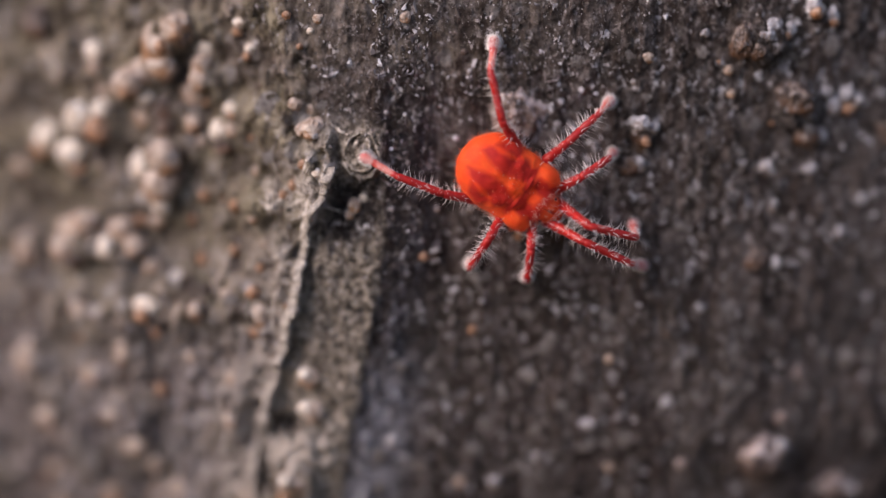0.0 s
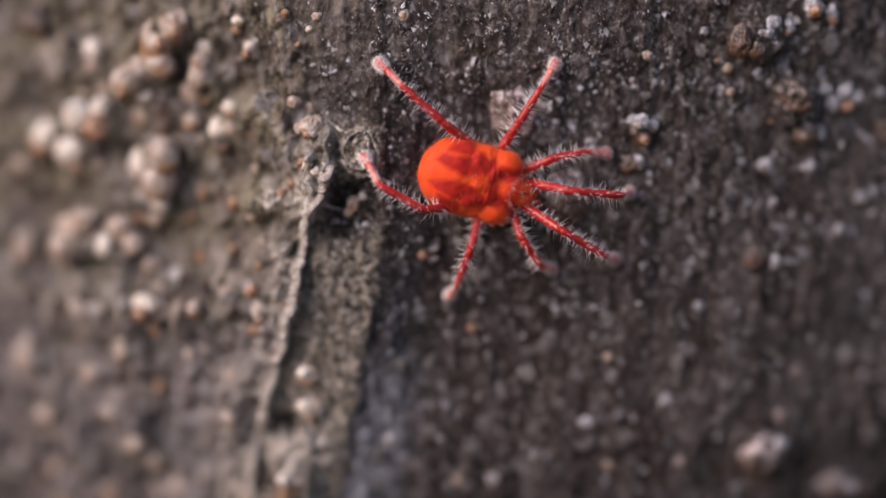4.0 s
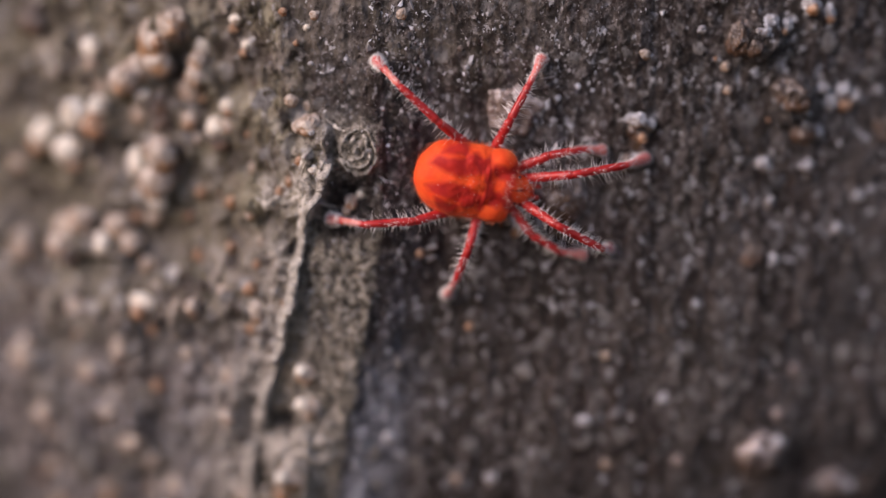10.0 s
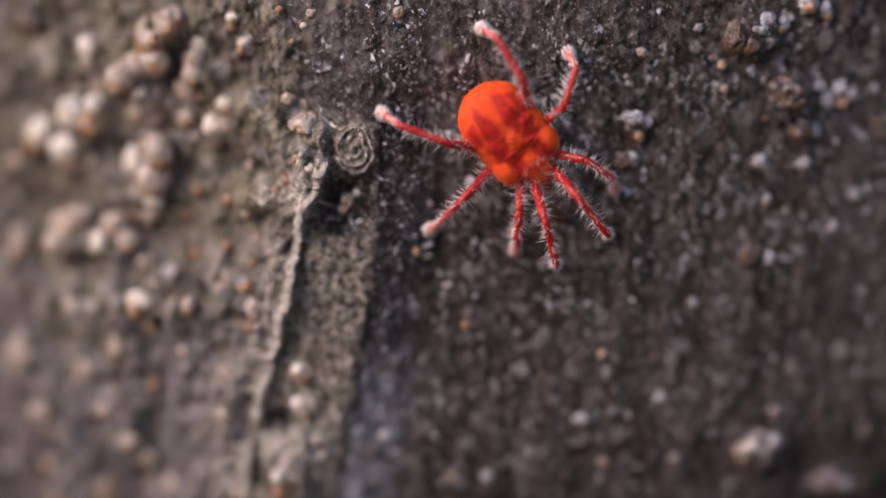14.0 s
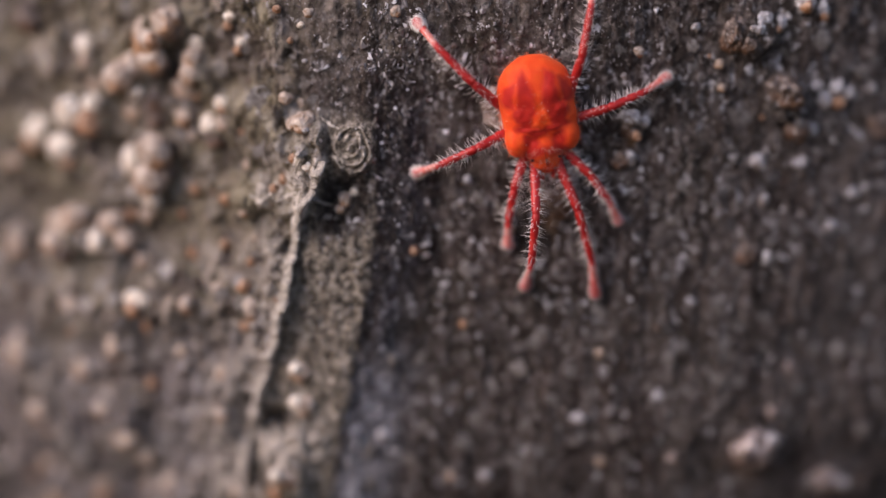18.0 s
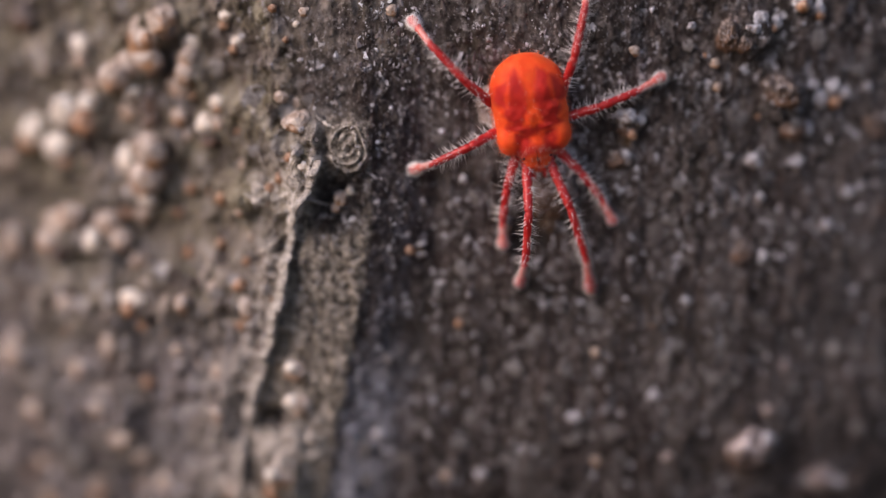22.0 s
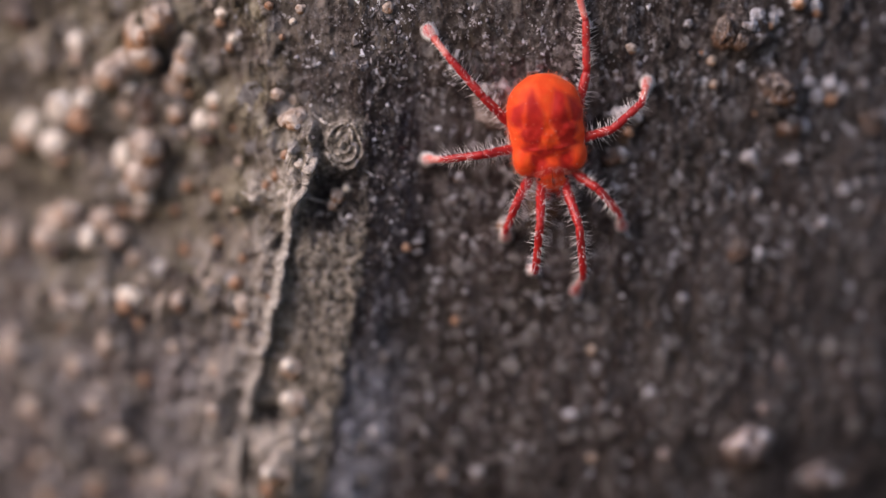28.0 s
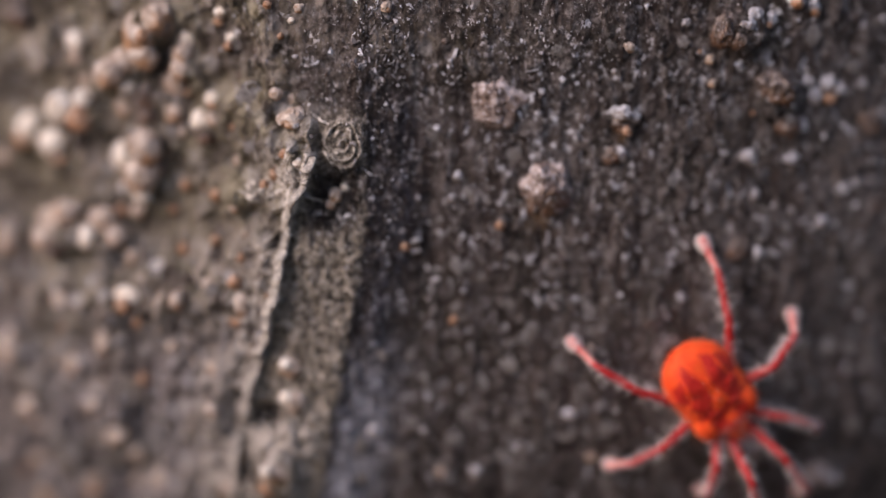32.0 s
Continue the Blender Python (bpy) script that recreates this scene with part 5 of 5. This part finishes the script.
FEET["R1"] = [(0, 4.746, -0.402, 0), (0.6, 4.746, -0.423, 0), (1, 3.707, -0.281, 0), (1.5, 3.421, -0.006, 0), (2, 3.585, 0.31, 0), (2.5, 3.613, 0.2, 0), (3, 4.029, 0.151, 0), (3.5, 4.143, -0.303, 0), (5.5, 4.183, -0.119, 0), (11, 4.018, -0.064, -0.041), (11.5, 3.511, 0.254, 0), (12, 3.723, -0.228, 0), (12.5, 3.517, -0.731, 0), (13, 3.831, 0.094, 0), (13.5, 3.322, -0.414, 0), (14, 2.796, -0.454, 0), (14.5, 3.626, -0.181, 0)]
FEET["R1"] += [(16.5, 2.12, -1.047, 0.095), (20, 2.099, -0.985, 0.095), (25.5, 2.123, -0.882, 0.095), (27.5, 2.922, -0.863, 0), (28, 2.511, -0.724, 0), (28.5, 1.98, -1.111, -0.054), (29, 2.024, -0.558, -0.054), (29.5, 3.155, -2.018, 0), (30, 4.867, -1.119, 0), (30.3, 4.691, -2.136, 0.054), (30.6, 5.614, -3.917, 0.068), (31, 5.707, -5.946, 0.27), (31.3, 6.895, -6.586, 0.108), (31.6, 8.427, -6.582, 0), (32, 8.089, -6.891, 0)]
FEET["R2"] = [(0, 1.933, -0.671, 0), (1, 1.947, -0.692, 0), (1.5, 1.954, -0.692, -0.068), (2, 2.341, -0.21, -0.135), (2.5, 2.549, -0.21, -0.162), (3, 2.592, -0.534, -0.162), (3.5, 2.592, -0.534, -0.162), (5.5, 3.492, -0.255, -0.243), (11, 3.396, -0.227, -0.243), (11.5, 3.166, -0.02, -0.338), (12, 2.891, -0.116, -0.297), (12.5, 2.377, -0.343, -0.243), (13, 2.185, -0.384, 0), (13.5, 2.212, -0.384, -0.054), (14, 1.823, -0.178, 0), (14.5, 2.281, -0.15, -0.068)]
FEET["R2"] += [(16.5, 1.699, -0.04, -0.108), (20, 1.692, -0.061, -0.108), (25.5, 1.704, -0.056, -0.108), (27.5, 1.404, 0.335, 0), (28, 1.842, 0.089, -0.108), (28.5, 1.212, 0.17, 0), (29, 1.287, 0.198, -0.108), (29.5, 1.407, -0.655, 0), (30, 3.395, -0.905, 0), (30.3, 2.918, -1.71, 0), (30.6, 3.932, -2.862, 0), (31, 5.211, -4.05, 0), (31.3, 5.615, -5.795, 0), (31.6, 7.14, -5.771, 0), (32, 6.866, -6.351, 0)]
FEET["R3"] = [(0, 0.587, -0.303, 0), (0.6, 0.587, -0.324, 0), (1, 0.559, -0.255, 0), (1.5, -0.421, -0.132, 0.108), (2, -0.421, -0.105, 0.081), (2.5, 0.025, -0.7, 0.081), (3, 0.08, -1.206, 0.081), (3.5, 0.08, -1.206, 0.081), (5.5, 0.094, -1.158, 0.081), (11, 0.067, -1.2, 0.081), (12, 0.09, -1.2, 0.081), (12.5, -0.145, -0.666, 0.054), (13, -0.252, -0.385, 0.027), (13.5, -0.343, 0.283, 0.027), (14, -0.276, 0.336, 0.027), (14.5, -0.14, 0.688, 0)]
FEET["R3"] += [(16.5, -0.525, 1.714, 0.041), (20, -0.479, 1.773, 0.041), (25.5, -0.429, 1.804, 0.041), (27.5, -0.169, 1.746, 0), (28, -0.095, 1.949, 0), (28.5, 0.172, 2.04, 0.054), (29, 0.219, 2.518, 0.081), (29.5, 0.254, 2.49, 0.405), (30, 0.519, 0.949, 0.27), (30.3, 1.062, -0.037, 0.243), (30.6, 1.714, -1.389, 0.216), (31, 2.969, -2.749, 0.216), (31.3, 3.663, -4.25, 0.297), (31.6, 4.504, -4.827, 0.297), (32, 4.461, -5.61, 0.162)]
FEET["R4"] = [(0, -1.908, 2.301, 0.121), (1, -1.908, 2.294, 0.135), (1.5, -1.915, 2.294, 0.243), (2, -1.915, 2.308, 0.243), (2.5, -1.888, 2.308, 0.216), (3, -1.902, 2.274, 0.338), (3.5, -1.888, 2.274, 0.405), (5.5, -2.668, 0.718, 0.189), (11, -2.667, 0.704, 0.189), (12, -2.672, 0.704, 0.135), (12.5, -2.369, 1.817, 0.108), (13, -2.054, 2.283, 0.081), (13.5, -2.014, 2.311, 0.041), (14, -1.384, 3.205, 0.041), (14.5, -1.384, 3.205, 0.041)]
FEET["R4"] += [(16.5, -0.48, 5.348, 0.041), (20, -0.487, 5.368, 0.041), (25.5, -0.476, 5.333, 0.041), (27.5, -0.055, 5.084, 0.081), (28, -0.048, 5.084, 0.027), (28.5, 0.756, 5.112, 0.189), (29, 0.734, 5.112, 0.162), (29.5, 0.137, 4.13, 0.324), (30, 0.103, 2.789, 0.202), (30.3, 0.091, 2.858, 0.081), (30.6, 0.639, 1.906, 0.081), (31, 2.183, -0.035, 0.297), (31.3, 2.968, -1.112, 0.108), (31.6, 3.476, -2.445, 0.216), (32, 3.503, -2.491, 0.216)]

def along(rows, t, late=0.0):
    """The values of rows at t: held, then carried over with an easy start and end; long pauses end in one quick step."""
    if t <= rows[0][0]:
        return rows[0][1:]
    for a, b in zip(rows, rows[1:]):
        if t <= b[0]:
            s = (t - a[0]) / (b[0] - a[0])
            if b[0] - a[0] > 1.0:
                s = (s - 0.30 - 0.25 * late) / 0.30
            elif b[0] - a[0] > 0.45:
                s = (s - 0.12) / 0.76
            s = max(0.0, min(1.0, s))
            s = s * s * (3 - 2 * s)
            return tuple(p + (q - p) * s for p, q in zip(a[1:], b[1:]))
    return rows[-1][1:]


def glide(rows, t):
    """A smooth curve through rows."""
    ts = [r[0] for r in rows]
    if t >= ts[-1]:
        return rows[-1][1:]
    k = max(0, max(i for i in range(len(ts)) if ts[i] <= t))
    out = []
    for c in range(1, len(rows[0])):
        def slope(i):
            if i <= 0 or i >= len(ts) - 1:
                return 0.0
            a = (rows[i][c] - rows[i - 1][c]) / (ts[i] - ts[i - 1])
            b = (rows[i + 1][c] - rows[i][c]) / (ts[i + 1] - ts[i])
            return 0.0 if a * b <= 0 else 2 * a * b / (a + b)
        d = ts[k + 1] - ts[k]
        s = (t - ts[k]) / d
        p, q = rows[k][c], rows[k + 1][c]
        out.append((2 * s ** 3 - 3 * s * s + 1) * p + (s ** 3 - 2 * s * s + s) * d * slope(k) + (3 * s * s - 2 * s ** 3) * q + (s ** 3 - s * s) * d * slope(k + 1))
    return out


def mite_pose(t):
    x, z, heading = glide(BODY, t)
    p, n = on_bark(x, z, 0.04 + float(slope(x - strip_line(z), z)))
    side = Vector((0, 0, 1)).cross(n).normalized()       # along the bark, to the right as one faces it
    h = radians(heading)
    ahead = side * math.cos(h) - Vector((0, 0, 1)) * math.sin(h)
    right = ahead.cross(n)
    return Matrix.Translation(p) @ Matrix((right, ahead, n)).transposed().to_4x4()


def leg_poses(key, t, body):
    """Poses of thigh, shin and foot in the world: one even bow from hip to the foot's place on the bark."""
    hx, hy, hz = HIPS[key[1]]
    hip = body @ (Vector((hx if key[0] == "R" else -hx, hy, hz)) * PX)
    late = {"L1": 0.1, "L2": 0.9, "L3": 0.3, "L4": 0.7, "R1": 0.8, "R2": 0.2, "R3": 1.0, "R4": 0.0}[key]
    x, z, bow = along(FEET[key], t, late)
    x1, z1, _ = along(FEET[key], t + 0.05, late)
    lift = min(0.18, 0.6 * math.hypot(x1 - x, z1 - z))
    ground = sum(relief(x + dx, z + dz) for dx, dz in ((0, 0), (0.12, 0), (-0.12, 0), (0, 0.12), (0, -0.12))) / 5
    tip, n = on_bark(x, z, 0.10 + lift + ground)
    parts = [v * PX for v in LENGTHS[key[1]]]
    d = tip - hip
    span = min(d.length, sum(parts) * 0.999)
    d.normalize()

    def end(bend):
        return sum((Vector((math.cos(-bend * k), math.sin(-bend * k))) * v for k, v in enumerate(parts)), Vector((0, 0)))
    low, high = 0.0, 2.0
    for _ in range(40):
        mid = (low + high) / 2
        low, high = (mid, high) if end(mid).length > span else (low, mid)
    bend = (low + high) / 2
    e = end(bend)
    start = -math.atan2(e.y, e.x)                        # turns the chord onto d
    sag = max(1e-6, parts[0] * math.sin(start))
    up = (n - d * n.dot(d)).normalized()
    left = up.cross(d)                                   # left of the way to the foot, seen from above
    s = max(-0.97, min(0.97, bow * MM / sag))
    w = up * math.sqrt(1 - s * s) + left * s
    k = d.cross(w)
    out, at = [], hip
    for j, v in enumerate(parts):
        a = start - bend * j
        y = d * math.cos(a) + w * math.sin(a)
        out.append(Matrix.Translation(at) @ Matrix((k, y, k.cross(y))).transposed().to_4x4())
        at = at + y * v
    return out


def motions():
    """The mite walks, stops, turns and walks off."""
    times = [0.1 * k for k in range(0, 62)] + [8.0, 10.6] + [0.1 * k for k in range(108, 168)] + [18.0, 20.0, 22.0, 24.0, 25.3] + [0.1 * k for k in range(255, 321)]
    bodies = {t: mite_pose(t) for t in times}
    walk(mite, [(t, bodies[t]) for t in times])
    for key, leg in LEGS.items():
        chains = {t: leg_poses(key, t, bodies[t]) for t in times}
        shin, foot = [c for c in leg.children if c.name.startswith("shin")][0], [c for c in leg.children if c.name.startswith("foot")][0]
        walk(leg, [(t, bodies[t].inverted() @ chains[t][0]) for t in times])
        walk(shin, [(t, chains[t][0].inverted() @ chains[t][1]) for t in times])
        walk(foot, [(t, chains[t][0].inverted() @ chains[t][2]) for t in times])


motions()
